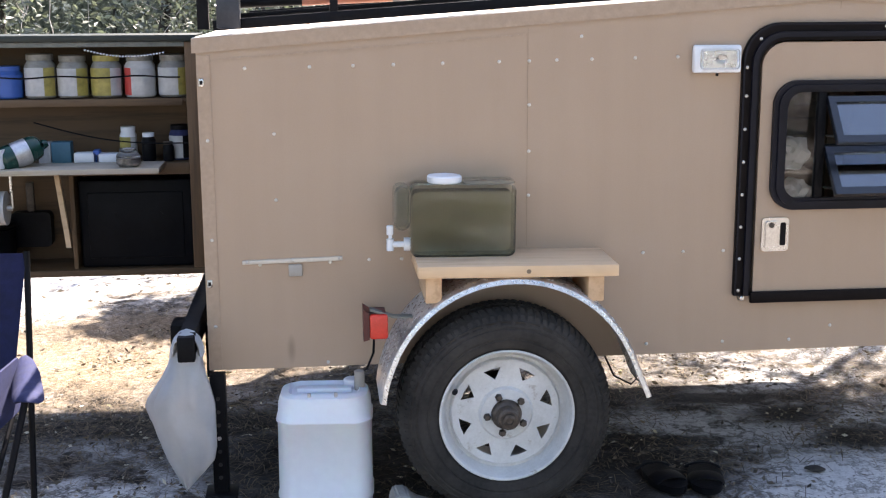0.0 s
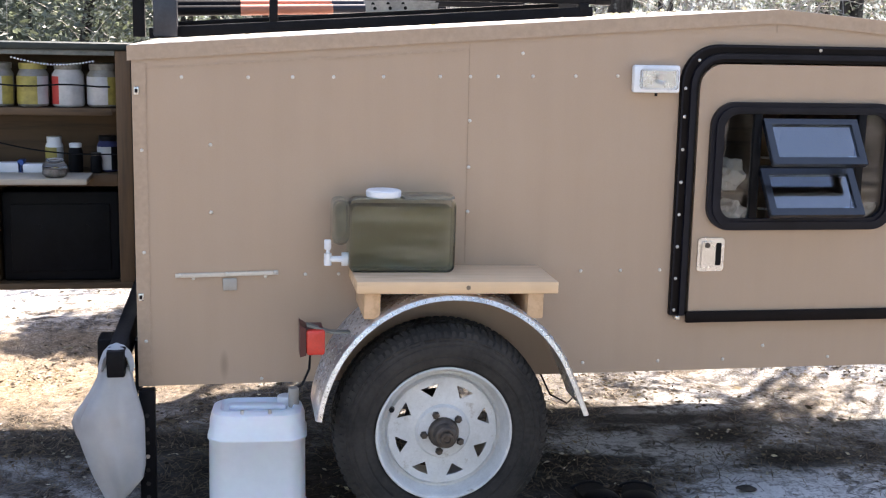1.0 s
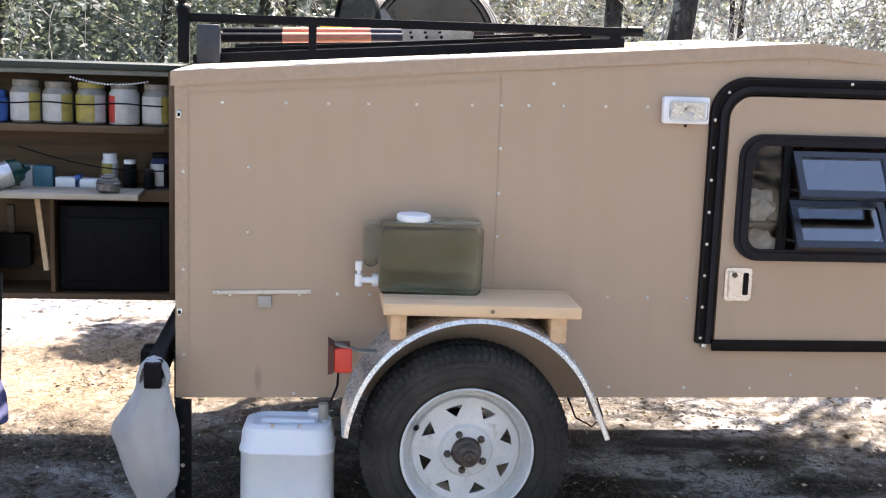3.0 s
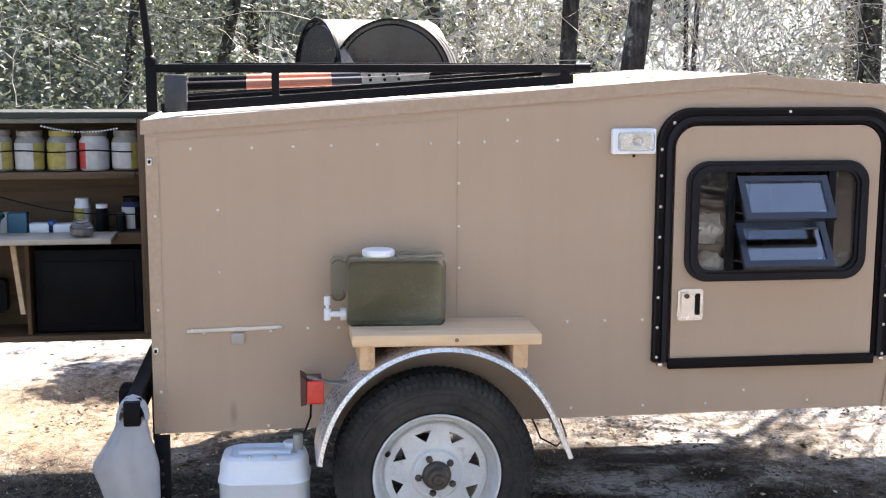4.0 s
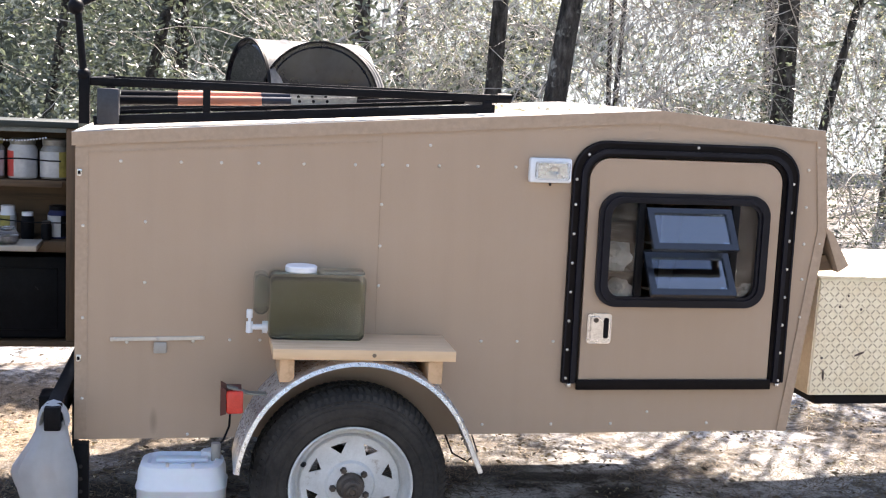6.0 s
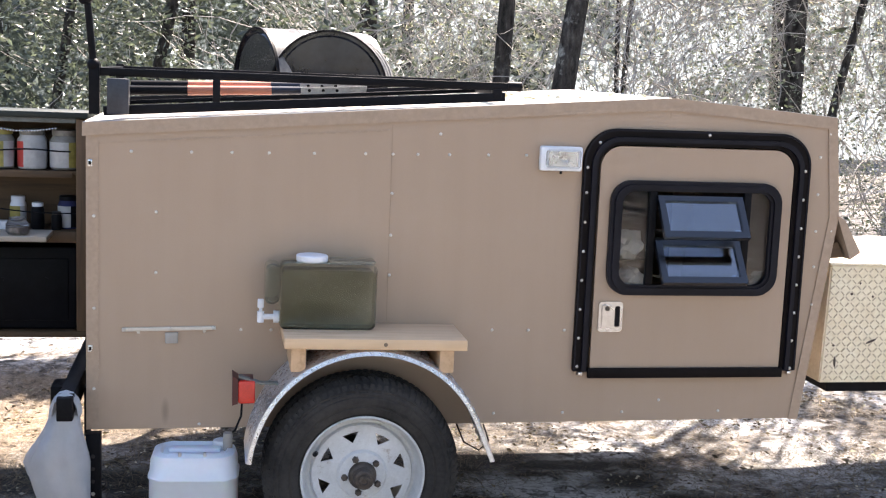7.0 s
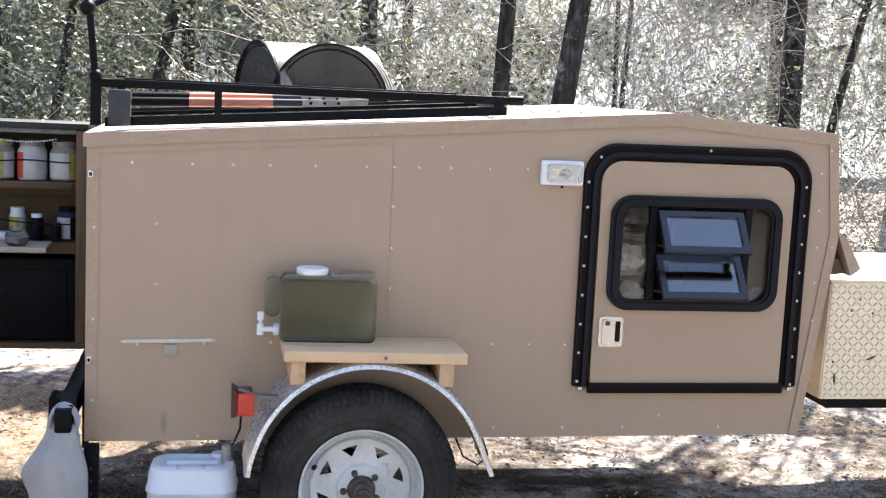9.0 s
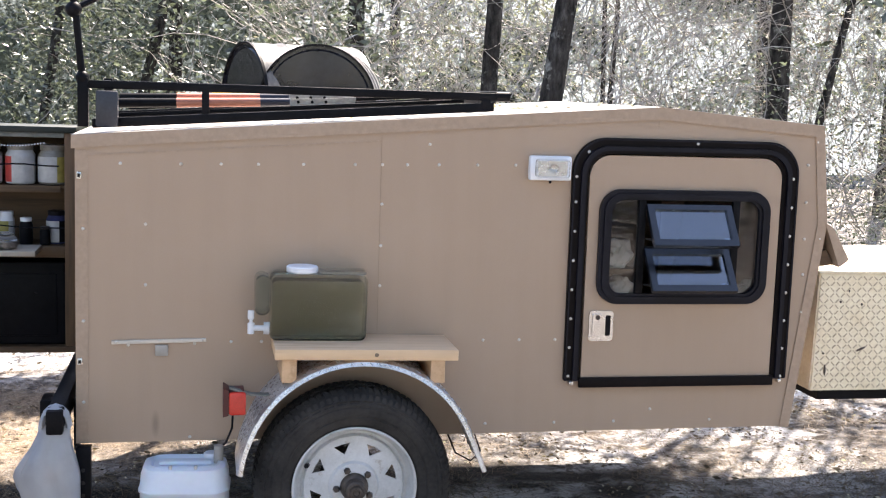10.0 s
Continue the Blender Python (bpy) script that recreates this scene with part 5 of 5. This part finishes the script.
    rod(bm, (0.08, 0, 0), (0.08, 0, 0.135), 0.006, seg=8)
    part("holder", bm, STEEL, root)


galley_contents()
root = thing("cooking_pot", "black cast-iron pot standing in the galley cabinet", "pot", (-1.0, 1.19, 0.566))
bm = B()
lathe(bm, [(0, 0.002), (0.105, 0.002), (0.122, 0.02), (0.126, 0.16), (0.132, 0.165), (0.126, 0.17), (0.118, 0.165), (0.114, 0.02), (0, 0.012)], 36)
part("body", bm, BLACK, root)
bm = B()
lathe(bm, [(0.130, 0.1705), (0.128, 0.178), (0.06, 0.196), (0.02, 0.2), (0.018, 0.215), (0, 0.218)], 36)
part("lid", bm, BLACK, root)


# ---- camp chair ----
def build_chair():
    root = thing("camping_chair", "navy blue canvas folding chair with black frame", "chair", (-0.868, -0.42, 0.0), -6)

    def cloth(name, quad, sag):
        bm = B()
        n = 10
        g = [[None] * (n + 1) for _ in range(n + 1)]
        a, b, c, d = (Vector(q) for q in quad)
        nrm = (b - a).cross(d - a).normalized()
        for i in range(n + 1):
            for j in range(n + 1):
                u, v = i / n, j / n
                p = a.lerp(b, u).lerp(d.lerp(c, u), v) - nrm * sag * math.sin(math.pi * u) * math.sin(math.pi * v)
                g[i][j] = bm.verts.new(p)
        for i in range(n):
            for j in range(n):
                bm.faces.new((g[i][j], g[i + 1][j], g[i + 1][j + 1], g[i][j + 1]))
        bmesh.ops.solidify(bm, geom=bm.faces[:], thickness=0.006)
        return part(name, bm, NAVY, root)
    def armrest(s):
        # soft padded sleeve with rounded ends, drooping over its rod and splayed outwards to the front
        bm = B()
        n, m = 14, 12
        back, front = Vector((s * 0.328, 0.21, 0.592)), Vector((s * 0.440, -0.11, 0.555))
        rings = []
        for i in range(n + 1):
            u = i / n
            c = back.lerp(front, u) - Vector((0, 0, 0.022 * math.sin(math.pi * u)))
            k = max(0.12, (1 - abs(2 * u - 1) ** 3.5) ** 0.5)
            wide, high = (0.040 + 0.012 * u) * k, 0.016 * k
            ring = []
            for q in range(m):
                a = 2 * math.pi * q / m
                x = wide * math.cos(a)
                z = high * math.sin(a) - 7.0 * x * x + 0.003 * math.sin(23 * u + 60 * x)
                ring.append(bm.verts.new(c + Vector((x, 0, z))))
            rings.append(ring)
        for i in range(n):
            for q in range(m):
                bm.faces.new((rings[i][q], rings[i][(q + 1) % m], rings[i + 1][(q + 1) % m], rings[i + 1][q]))
        bm.faces.new(rings[0])
        bm.faces.new(rings[-1])
        bmesh.ops.recalc_face_normals(bm, faces=bm.faces[:])
        for f in bm.faces:
            f.smooth = True
        part("armrest", bm, NAVY, root)

    cloth("backrest", [(-0.28, 0.20, 0.44), (0.28, 0.20, 0.44), (0.30, 0.36, 0.875), (-0.30, 0.36, 0.875)], 0.04)
    cloth("seat", [(-0.26, -0.22, 0.45), (0.26, -0.22, 0.45), (0.26, 0.20, 0.42), (-0.26, 0.20, 0.42)], 0.04)
    for s in (-1, 1):
        bm = B()
        rod(bm, (s * 0.335, 0.16, 0.02), (s * 0.300, 0.365, 0.880), 0.010, seg=10)
        part("back_post", bm, BLACK, root)
        bm = B()
        rod(bm, (s * 0.33, -0.26, 0.02), (s * 0.425, -0.09, 0.545), 0.010, seg=10)
        part("front_post", bm, BLACK, root)
        bm = B()
        rod(bm, (s * 0.28, -0.26, 0.03), (s * 0.29, 0.18, 0.42), 0.008, seg=8)
        rod(bm, (s * 0.29, 0.17, 0.03), (s * 0.28, -0.24, 0.44), 0.008, seg=8)
        part("cross_brace", bm, BLACK, root)
        armrest(s)
        bm = B()
        slab(bm, [(s * 0.318 - 0.002, 0.44), (s * 0.318 + 0.004, 0.44), (s * 0.318 + 0.006, 0.60), (s * 0.318 - 0.002, 0.60)], -0.22, 0.16)
        part("side_cloth", bm, NAVY, root)
    bm = B()
    rod(bm, (-0.28, -0.26, 0.03), (0.28, -0.24, 0.44), 0.008, seg=8)
    rod(bm, (0.28, -0.262, 0.03), (-0.28, -0.242, 0.44), 0.008, seg=8)
    part("front_brace", bm, BLACK, root)


build_chair()

# bedding inside, seen through the panes
bm = B()
box(bm, 1.2, 2.6, 0.05, 1.3, 0.505, 0.72, 0.03)
single("mattress", bm, LINEN, "cream mattress inside the camper", "mattress")
for x, y, z, w, d, h, lab in ((1.955, 0.075, 1.122, 0.052, 0.035, 0.052, "crumpled cream paper wad behind the window"), (1.972, 0.085, 0.985, 0.060, 0.04, 0.045, "crumpled white cloth behind the window"), (2.50, 0.085, 0.980, 0.05, 0.04, 0.042, "crumpled pale cloth behind the window")):
    bm = B()
    bmesh.ops.create_icosphere(bm, subdivisions=3, radius=1)
    for v in bm.verts:
        q = 1 + 0.55 * noise.noise(v.co * 2.1 + Vector((x * 9, 0, z * 5)))
        v.co = Vector((v.co.x * w, v.co.y * d, v.co.z * h)) * q
    single("crumpled_cloth", bm, LINEN, lab, "cloth", (x, y, z), 8, smooth=20)
for x0, x1, z in ((1.86, 2.06, 0.935), (1.89, 2.02, 1.068), (2.42, 2.58, 0.935)):
    bm = B()
    box(bm, x0, x1, 0.035, 0.13, z - 0.012, z, 0.002)
    single("inner_ledge", bm, PLY, "narrow plywood ledge inside the camper wall", "ledge")


# ---- woods ----
rng = np.random.default_rng(7)


def leaf_cloud(centres, size, spread, per, flat=0.6, floor=0.03):
    """Folded leaves scattered about centres: arrays of vertices and faces."""
    n = len(centres) * per
    c = np.repeat(np.asarray(centres, float), per, 0) + rng.normal(0, 1, (n, 3)) * spread
    d = rng.normal(0, 1, (n, 3))
    d[:, 2] *= flat
    d /= np.linalg.norm(d, axis=1, keepdims=True)
    u = np.cross(d, rng.normal(0, 1, (n, 3)))
    u /= np.linalg.norm(u, axis=1, keepdims=True) + 1e-9
    w = np.cross(d, u)
    L = size * rng.uniform(0.6, 1.35, (n, 1))
    v = np.stack([c - d * L, c + u * L * 0.42 + w * L * 0.12, c + d * L, c - u * L * 0.42 + w * L * 0.12], 1)
    v = v[v[:, :, 2].min(1) > floor]
    return v.reshape(-1, 3), np.arange(len(v) * 4).reshape(-1, 4)


def branch_paths(base, top, n, length, seed):
    r = random.Random(seed)
    out = []
    for _ in range(n):
        t = r.uniform(0.25, 1.0)
        p = Vector(base).lerp(Vector(top), t)
        a = r.uniform(0, 2 * math.pi)
        d = Vector((math.cos(a), math.sin(a), r.uniform(0.1, 0.9))).normalized()
        pts = [p]
        for k in range(5):
            d = (d + 0.35 * Vector((r.uniform(-1, 1), r.uniform(-1, 1), r.uniform(-0.6, 0.9)))).normalized()
            pts.append(pts[-1] + d * length / 5 * r.uniform(0.7, 1.2) * (1.3 - 0.6 * t))
        out.append(pts)
    return out


def build_tree(x, y, r, h, lean=(0, 0), seed=0, crown=True, label="slender tree with grey furrowed bark", limbs=10):
    root = thing("tree", label, "tree", (x, y, -0.05), 0)
    rr = random.Random(seed)
    bm = B()
    pts, n = [], 16
    for i in range(n + 1):
        t = i / n
        pts.append((lean[0] * t * h + 0.10 * math.sin(t * 5 + seed) * t, lean[1] * t * h + 0.08 * math.sin(t * 4 + seed * 2) * t, h * t))
    rings = []
    for i, p in enumerate(pts):
        t = i / n
        q = r * (1.35 - 0.35 * min(1, t * 8)) * (1 - 0.7 * t)
        rings.append([bm.verts.new((p[0] + q * (1 + 0.10 * noise.noise(Vector((k * 1.7, t * h * 2, seed)))) * math.cos(2 * math.pi * k / 14), p[1] + q * math.sin(2 * math.pi * k / 14), p[2])) for k in range(14)])
    for a, b_ in zip(rings, rings[1:]):
        for k in range(14):
            bm.faces.new((a[k], a[(k + 1) % 14], b_[(k + 1) % 14], b_[k]))
    part("trunk", bm, BARK, root, smooth=60)
    paths = branch_paths(Vector(pts[3]), Vector(pts[-1]), limbs, min(2.6, h * 0.3), seed)
    bm = B()
    for p in paths:
        tube(bm, p, r * 0.16, 5, 0.25)
    part("limbs", bm, BARK, root)
    if crown:
        tips = [tuple(q) for p in paths for q in p[2:] if q.z > h * 0.45]
        if tips:
            v, f = leaf_cloud(tips, 0.06, 0.30, 45)
            me = bpy.data.meshes.new("crown")
            me.from_pydata(v.tolist(), [], f.tolist())
            me.materials.append(LEAF)
            part("crown", me, None, root)


TREES = [(2.61, 5.6, 0.085, 7.0, (0.045, 0.0)), (2.69, 4.6, 0.105, 7.0, (0.16, 0.03)), (5.72, 6.6, 0.125, 7.5, (0.02, 0.0)), (5.80, 6.4, 0.05, 6, (0.20, 0.02)), (1.80, 8.0, 0.06, 8, (0.02, 0.0)),
         (-0.47, 7.4, 0.07, 6, (0.20, 0.0)), (-1.34, 8.2, 0.06, 6, (0.16, 0.0)), (0.05, 9.0, 0.09, 7, (0.04, 0.02)), (4.8, 9.0, 0.035, 8, (0.06, 0.0)), (5.05, 9.5, 0.035, 7, (-0.03, 0.0)),
         (10.4, 12.5, 0.11, 9, (0.0, 0.0)), (-2.9, 9.0, 0.10, 8, (0.05, 0.0)), (-3.6, 10.5, 0.12, 9, (-0.03, 0.0)), (3.2, 14.5, 0.10, 10, (0.02, 0.0)), (8.4, 12.5, 0.12, 10, (-0.02, 0.0))]
for k, (x, y, r, h, ln) in enumerate(TREES):
    build_tree(x, y, r, h, ln, k + 1, k not in (0, 1, 4, 5, 7), limbs=5 if k in (0, 1, 4) else 10)


def shadow_limb():
    """An added long low limb, unseen high over the back of the clearing; its one dense clump of leaves casts a shadow
    patch.
    """
    root = thing("tree", "added slender tree whose unseen leafy limb casts a shadow", "tree", (1.75, 6.6, -0.05), 0)
    bm = B()
    tube(bm, [(0, 0, 0), (0.02, 0.0, 1.5), (0.0, -0.1, 2.6), (-0.2, -0.6, 3.2), (-0.6, -1.3, 3.35), (-1.0, -2.0, 3.3)], 0.05, 10, 0.3)
    part("trunk", bm, BARK, root)
    v, f = leaf_cloud([(-0.88 + 0.30 * math.cos(k * 2.4) * (k / 14) ** 0.5, -2.07 + 0.40 * math.sin(k * 2.4) * (k / 14) ** 0.5, 3.25) for k in range(15)], 0.055, 0.065, 95)
    me = bpy.data.meshes.new("crown")
    me.from_pydata(v.tolist(), [], f.tolist())
    me.materials.append(LEAF)
    part("crown", me, None, root)


def dapple_tree():
    """A leaning tree, added out of sight, whose open crown hangs high over the front of the trailer and dapples the
    ground.
    """
    root = thing("tree", "added unseen leaning tree with a broad open crown that dapples the ground", "tree", (8.6, 7.4, -0.05), 0)
    bm = B()
    tube(bm, [(0, 0, 0), (-0.2, -0.1, 1.8), (-1.0, -0.6, 3.4), (-2.2, -1.4, 4.4), (-3.3, -2.4, 4.9), (-4.2, -3.3, 5.0)], 0.11, 12, 0.25)
    part("trunk", bm, BARK, root)
    rr = random.Random(21)
    bm = B()
    tips = []
    for _ in range(13):
        x, y, z = rr.uniform(-6.0, -2.6), rr.uniform(-4.8, -2.2), rr.uniform(3.9, 5.0)
        a = Vector((-1.4, -0.9, 3.75)).lerp(Vector((-4.2, -3.3, 5.0)), rr.random())
        tube(bm, [a, a.lerp(Vector((x, y, z)), 0.5) + Vector((0, 0, 0.25)), (x, y, z)], 0.025, 5, 0.3)
        tips.append((x, y, z))
    tube(bm, [(-4.2, -3.3, 5.0), (-4.2, -3.6, 4.8), (-4.18, -3.85, 4.5)], 0.02, 5, 0.3)
    part("limbs", bm, BARK, root)
    v, f = leaf_cloud(tips, 0.055, 0.26, 125)
    # denser leaves added on the lowest limb's hanging end to shade a bright gap
    w, g = leaf_cloud([(-4.18 + 0.17 * math.cos(k), -3.84 + 0.17 * math.sin(k), 4.5) for k in range(6)] + [(-4.18, -3.84, 4.5)], 0.055, 0.08, 85)
    v, f = np.concatenate([v, w]), np.concatenate([f, g + len(v)])
    me = bpy.data.meshes.new("crown")
    me.from_pydata(v.tolist(), [], f.tolist())
    me.materials.append(LEAF)
    part("crown", me, None, root)


shadow_limb()
dapple_tree()
for k, (x, y, r, h) in enumerate([(-3.5, -9, 0.16, 10), (-0.5, -11, 0.2, 11), (3.0, -9.5, 0.15, 10), (6.5, -10.5, 0.2, 12), (10, -9, 0.18, 11), (-7, -10, 0.2, 11), (8, -7, 0.13, 9), (5, -13, 0.2, 12)]):
    build_tree(x, y, r, h, (0.02, 0), 40 + k, True, "tree on the near side of the clearing", 14)


def build_thicket():
    def pts(n, x0, x1, y0, y1, z0, z1, cut=-0.05, sunny=None):
        p = np.stack([rng.uniform(x0, x1, n), rng.uniform(y0, y1, n), rng.uniform(z0, z1, n)], 1)
        keep = np.array([noise.noise(Vector((q[0] * 0.75, q[1] * 0.5, q[2] * 0.9))) > cut for q in p])
        if sunny is not None:          # nothing so tall near the clearing that it shades the sand before this line
            keep &= p[:, 2] < np.maximum(0.4, (p[:, 1] - sunny) / 0.655)
        return p[keep]
    v, f = leaf_cloud(pts(3600, -5, 2.2, 4.8, 10, 0.2, 4.4, 0.04, 3.5), 0.036, 0.16, 30)
    raw("evergreen_thicket", v, f, LEAF, "glossy evergreen shrub leaves in the thicket", "foliage")
    v, f = leaf_cloud(pts(1300, 1.2, 11, 6.5, 13, 0.2, 5.0), 0.021, 0.20, 26)
    raw("spring_thicket", v, f, LEAF_Y, "pale yellow-green spring leaves in the thicket", "foliage")
    v, f = leaf_cloud(pts(850, 4.4, 9.5, 4.6, 8.0, 0.1, 2.0), 0.022, 0.2, 26)
    raw("low_thicket", v, f, LEAF, "low green brush beyond the tool box", "foliage")
    v, f = leaf_cloud(pts(1100, 1.0, 11, 5.5, 14, 0.1, 4.5, 0.0), 0.019, 0.25, 22)
    raw("dry_thicket", v, f, LEAF_D, "dry pale leaves and seed heads in the thicket", "foliage")
    v, f = leaf_cloud(pts(950, -14, 4.5, 13, 22, 0.2, 6.0, 0.0), 0.065, 0.42, 34)
    raw("far_foliage", v, f, LEAF, "far evergreen foliage of the woods", "foliage")
    v, f = leaf_cloud(pts(420, 4.5, 20, 14, 22, 0.2, 6.0, 0.0), 0.05, 0.45, 30)
    raw("far_spring_foliage", v, f, LEAF_Y, "far pale spring foliage of the woods", "foliage")
    # unseen foliage ring, added to hold back skylight near the horizon
    ring = []
    for _ in range(900):
        a = rng.uniform(math.pi * 0.98, math.pi * 2.02)
        q = rng.uniform(9, 15)
        ring.append((1 + q * math.cos(a) * 1.2, -1 + q * math.sin(a), rng.uniform(0.2, 6.5)))
    v, f = leaf_cloud(ring, 0.09, 0.55, 34)
    raw("skylight_screen", v, f, LEAF, "unseen evergreen foliage added on the near side to screen low skylight", "foliage")
    v, f = leaf_cloud(pts(260, 2.4, 4.6, 8.5, 11, 1.5, 5.0, 0.0), 0.03, 0.2, 30)
    raw("olive_thicket", v, f, LEAF_Y, "olive green brush between the two leaning trunks", "foliage")
    v, f = leaf_cloud(pts(300, 6.6, 9.4, 10, 13, 1.0, 5.0, -0.1), 0.03, 0.25, 26)
    raw("grey_thicket", v, f, LITTER, "grey-brown dry brush among far trunks", "foliage")
    # a dark wall of distant woods closes the view
    bm = B()
    n = 60
    lo, hi = [], []
    for i in range(n + 1):
        a = math.pi * (-0.15 + 1.3 * i / n)
        x, y = 1 + 30 * math.cos(a), 2 + 24 * math.sin(a)
        lo.append(bm.verts.new((x, y, -0.3)))
        hi.append(bm.verts.new((x, y, 7.5 + 1.8 * noise.noise(Vector((i * 0.7, 0, 0))) + 1.0 * noise.noise(Vector((i * 2.3, 4, 0))))))
    for i in range(n):
        bm.faces.new((lo[i], lo[i + 1], hi[i + 1], hi[i]))
    single("backdrop", bm, far_woods(), "dark wall of distant woods with glowing sky gaps painted on", "backdrop", kind="structure")
    # bare twigs
    rr = random.Random(3)
    V, F = [], []
    for _ in range(5600):
        x, y = rr.uniform(-5, 11), rr.uniform(4.8, 13)
        if noise.noise(Vector((x * 0.7, y * 0.5, 9.0))) < -0.02:
            continue
        if x < 1.2 and rr.random() < 0.88:
            x += 6
        p = Vector((x, y, rr.uniform(0, 3.0)))
        d = Vector((rr.uniform(-1, 1), rr.uniform(-0.6, 0.6), rr.uniform(0.1, 1.4))).normalized()
        r = rr.uniform(0.0025, 0.009)
        ln = rr.uniform(0.5, 2.3)
        prev = None
        for s in range(10):
            q = r * (1 - s / 11)
            u = d.cross(Vector((0.2, 0.9, 0.3))).normalized()
            w = d.cross(u)
            i0 = len(V)
            for a in (0, 2.094, 4.189):
                V.append(tuple(p + q * (math.cos(a) * u + math.sin(a) * w)))
            if prev is not None:
                for k in range(3):
                    F.append((prev + k, prev + (k + 1) % 3, i0 + (k + 1) % 3, i0 + k))
            prev = i0
            p = p + d * ln / 9
            d = (d + 0.38 * Vector((rr.uniform(-1, 1), rr.uniform(-1, 1), rr.uniform(-1, 0.9)))).normalized()
    raw("bare_twigs", V, F, TWIG, "pale bare twigs and saplings in the thicket", "twigs")


build_thicket()


def build_needles():
    """Pine straw and twigs strewn on the sand."""
    n = 170000
    x, y = rng.uniform(-2.2, 5.0, n), rng.uniform(-1.0, 4.2, n)
    bare = np.zeros(n)
    for cx, cy, rx, ry in ((2.28, -0.14, 0.85, 0.52), (1.85, 0.50, 0.50, 0.26), (-0.42, 0.0, 0.6, 0.45), (-1.2, 3.2, 1.2, 1.0)):
        bare = np.maximum(bare, 1.1 - np.hypot((x - cx) / rx, (y - cy) / ry))
    thick = np.array([noise.noise(Vector((p * 1.6, q * 1.6, 5.0))) for p, q in zip(x, y)])
    keep = (rng.uniform(0, 1, n) > bare * 1.2) & (rng.uniform(-0.45, 0.45, n) < thick)
    x, y = x[keep], y[keep]
    n = len(x)
    a, L = rng.uniform(0, math.pi, n), rng.uniform(0.010, 0.042, n)
    z = np.array([ground_height(p, q) for p, q in zip(x, y)]) + rng.uniform(0.002, 0.012, n)
    dx, dy, w = np.cos(a) * L, np.sin(a) * L, 0.0012
    nx, ny = -np.sin(a) * w, np.cos(a) * w
    lift = rng.uniform(-0.006, 0.010, n)
    v = np.stack([np.stack([x - dx + nx, y - dy + ny, z], 1), np.stack([x - dx - nx, y - dy - ny, z], 1), np.stack([x + dx - nx, y + dy - ny, z + lift], 1), np.stack([x + dx + nx, y + dy + ny, z + lift], 1)], 1)
    raw("pine_straw", v.reshape(-1, 3), np.arange(n * 4).reshape(-1, 4), NEEDLE, "brown pine straw strewn over the sand", "ground litter")
    v, f = leaf_cloud(np.stack([rng.uniform(-3.2, 6, 700), rng.uniform(-1.3, 5.5, 700), np.full(700, 0.012)], 1), 0.018, np.array([0.25, 0.25, 0.006]), 3, 0.12, -0.02)
    raw("fallen_leaves", v, f, LITTER, "dry fallen leaves on the sand", "ground litter")


build_needles()


def build_chips():
    """Pale and dark chips of bark, stalks and torn leaves in loose drifts."""
    c = []
    while len(c) < 1500:
        x, y = rng.uniform(-2.4, 4.6), rng.uniform(-0.9, 3.6)
        if noise.noise(Vector((x * 1.9, y * 1.9, 2.0))) > 0.02 and math.hypot((x - 2.2) / 0.55, (y + 0.08) / 0.35) > 1 and math.hypot(x + 1.1, y - 3.2) > 1.1:
            c.append((x, y, ground_height(x, y) + 0.014))
    for name, mt, lab in (("pale_chips", LEAF_D, "pale chips of bark and torn leaves on the sand"), ("dark_chips", NEEDLE, "dark chips of bark on the sand")):
        v, f = leaf_cloud(c[::2] if mt is LEAF_D else c, 0.011, np.array([0.07, 0.07, 0.004]), 3 if mt is LEAF_D else 6, 0.15, -0.02)
        raw(name, v, f, mt, lab, "ground litter")


build_chips()


def build_roof_litter():
    """A few dry leaves and bits of bark on the roof skin."""
    c = []
    for _ in range(26):
        x, y = rng.uniform(1.5, 2.0), rng.uniform(0.05, 0.9)
        c.append((x, y, 1.512 + 0.143 * x / 2.065 + 0.026))
    for _ in range(10):
        x = rng.uniform(0.2, 1.4)
        c.append((x, rng.uniform(0.02, 0.3), 1.512 + 0.143 * x / 2.065 + 0.026))
    v, f = leaf_cloud(c, 0.014, np.array([0.02, 0.02, 0.001]), 1, 0.1)
    raw("roof_litter", v, f, LEAF_D, "dry leaves fallen on the camper roof", "leaf litter")


build_roof_litter()
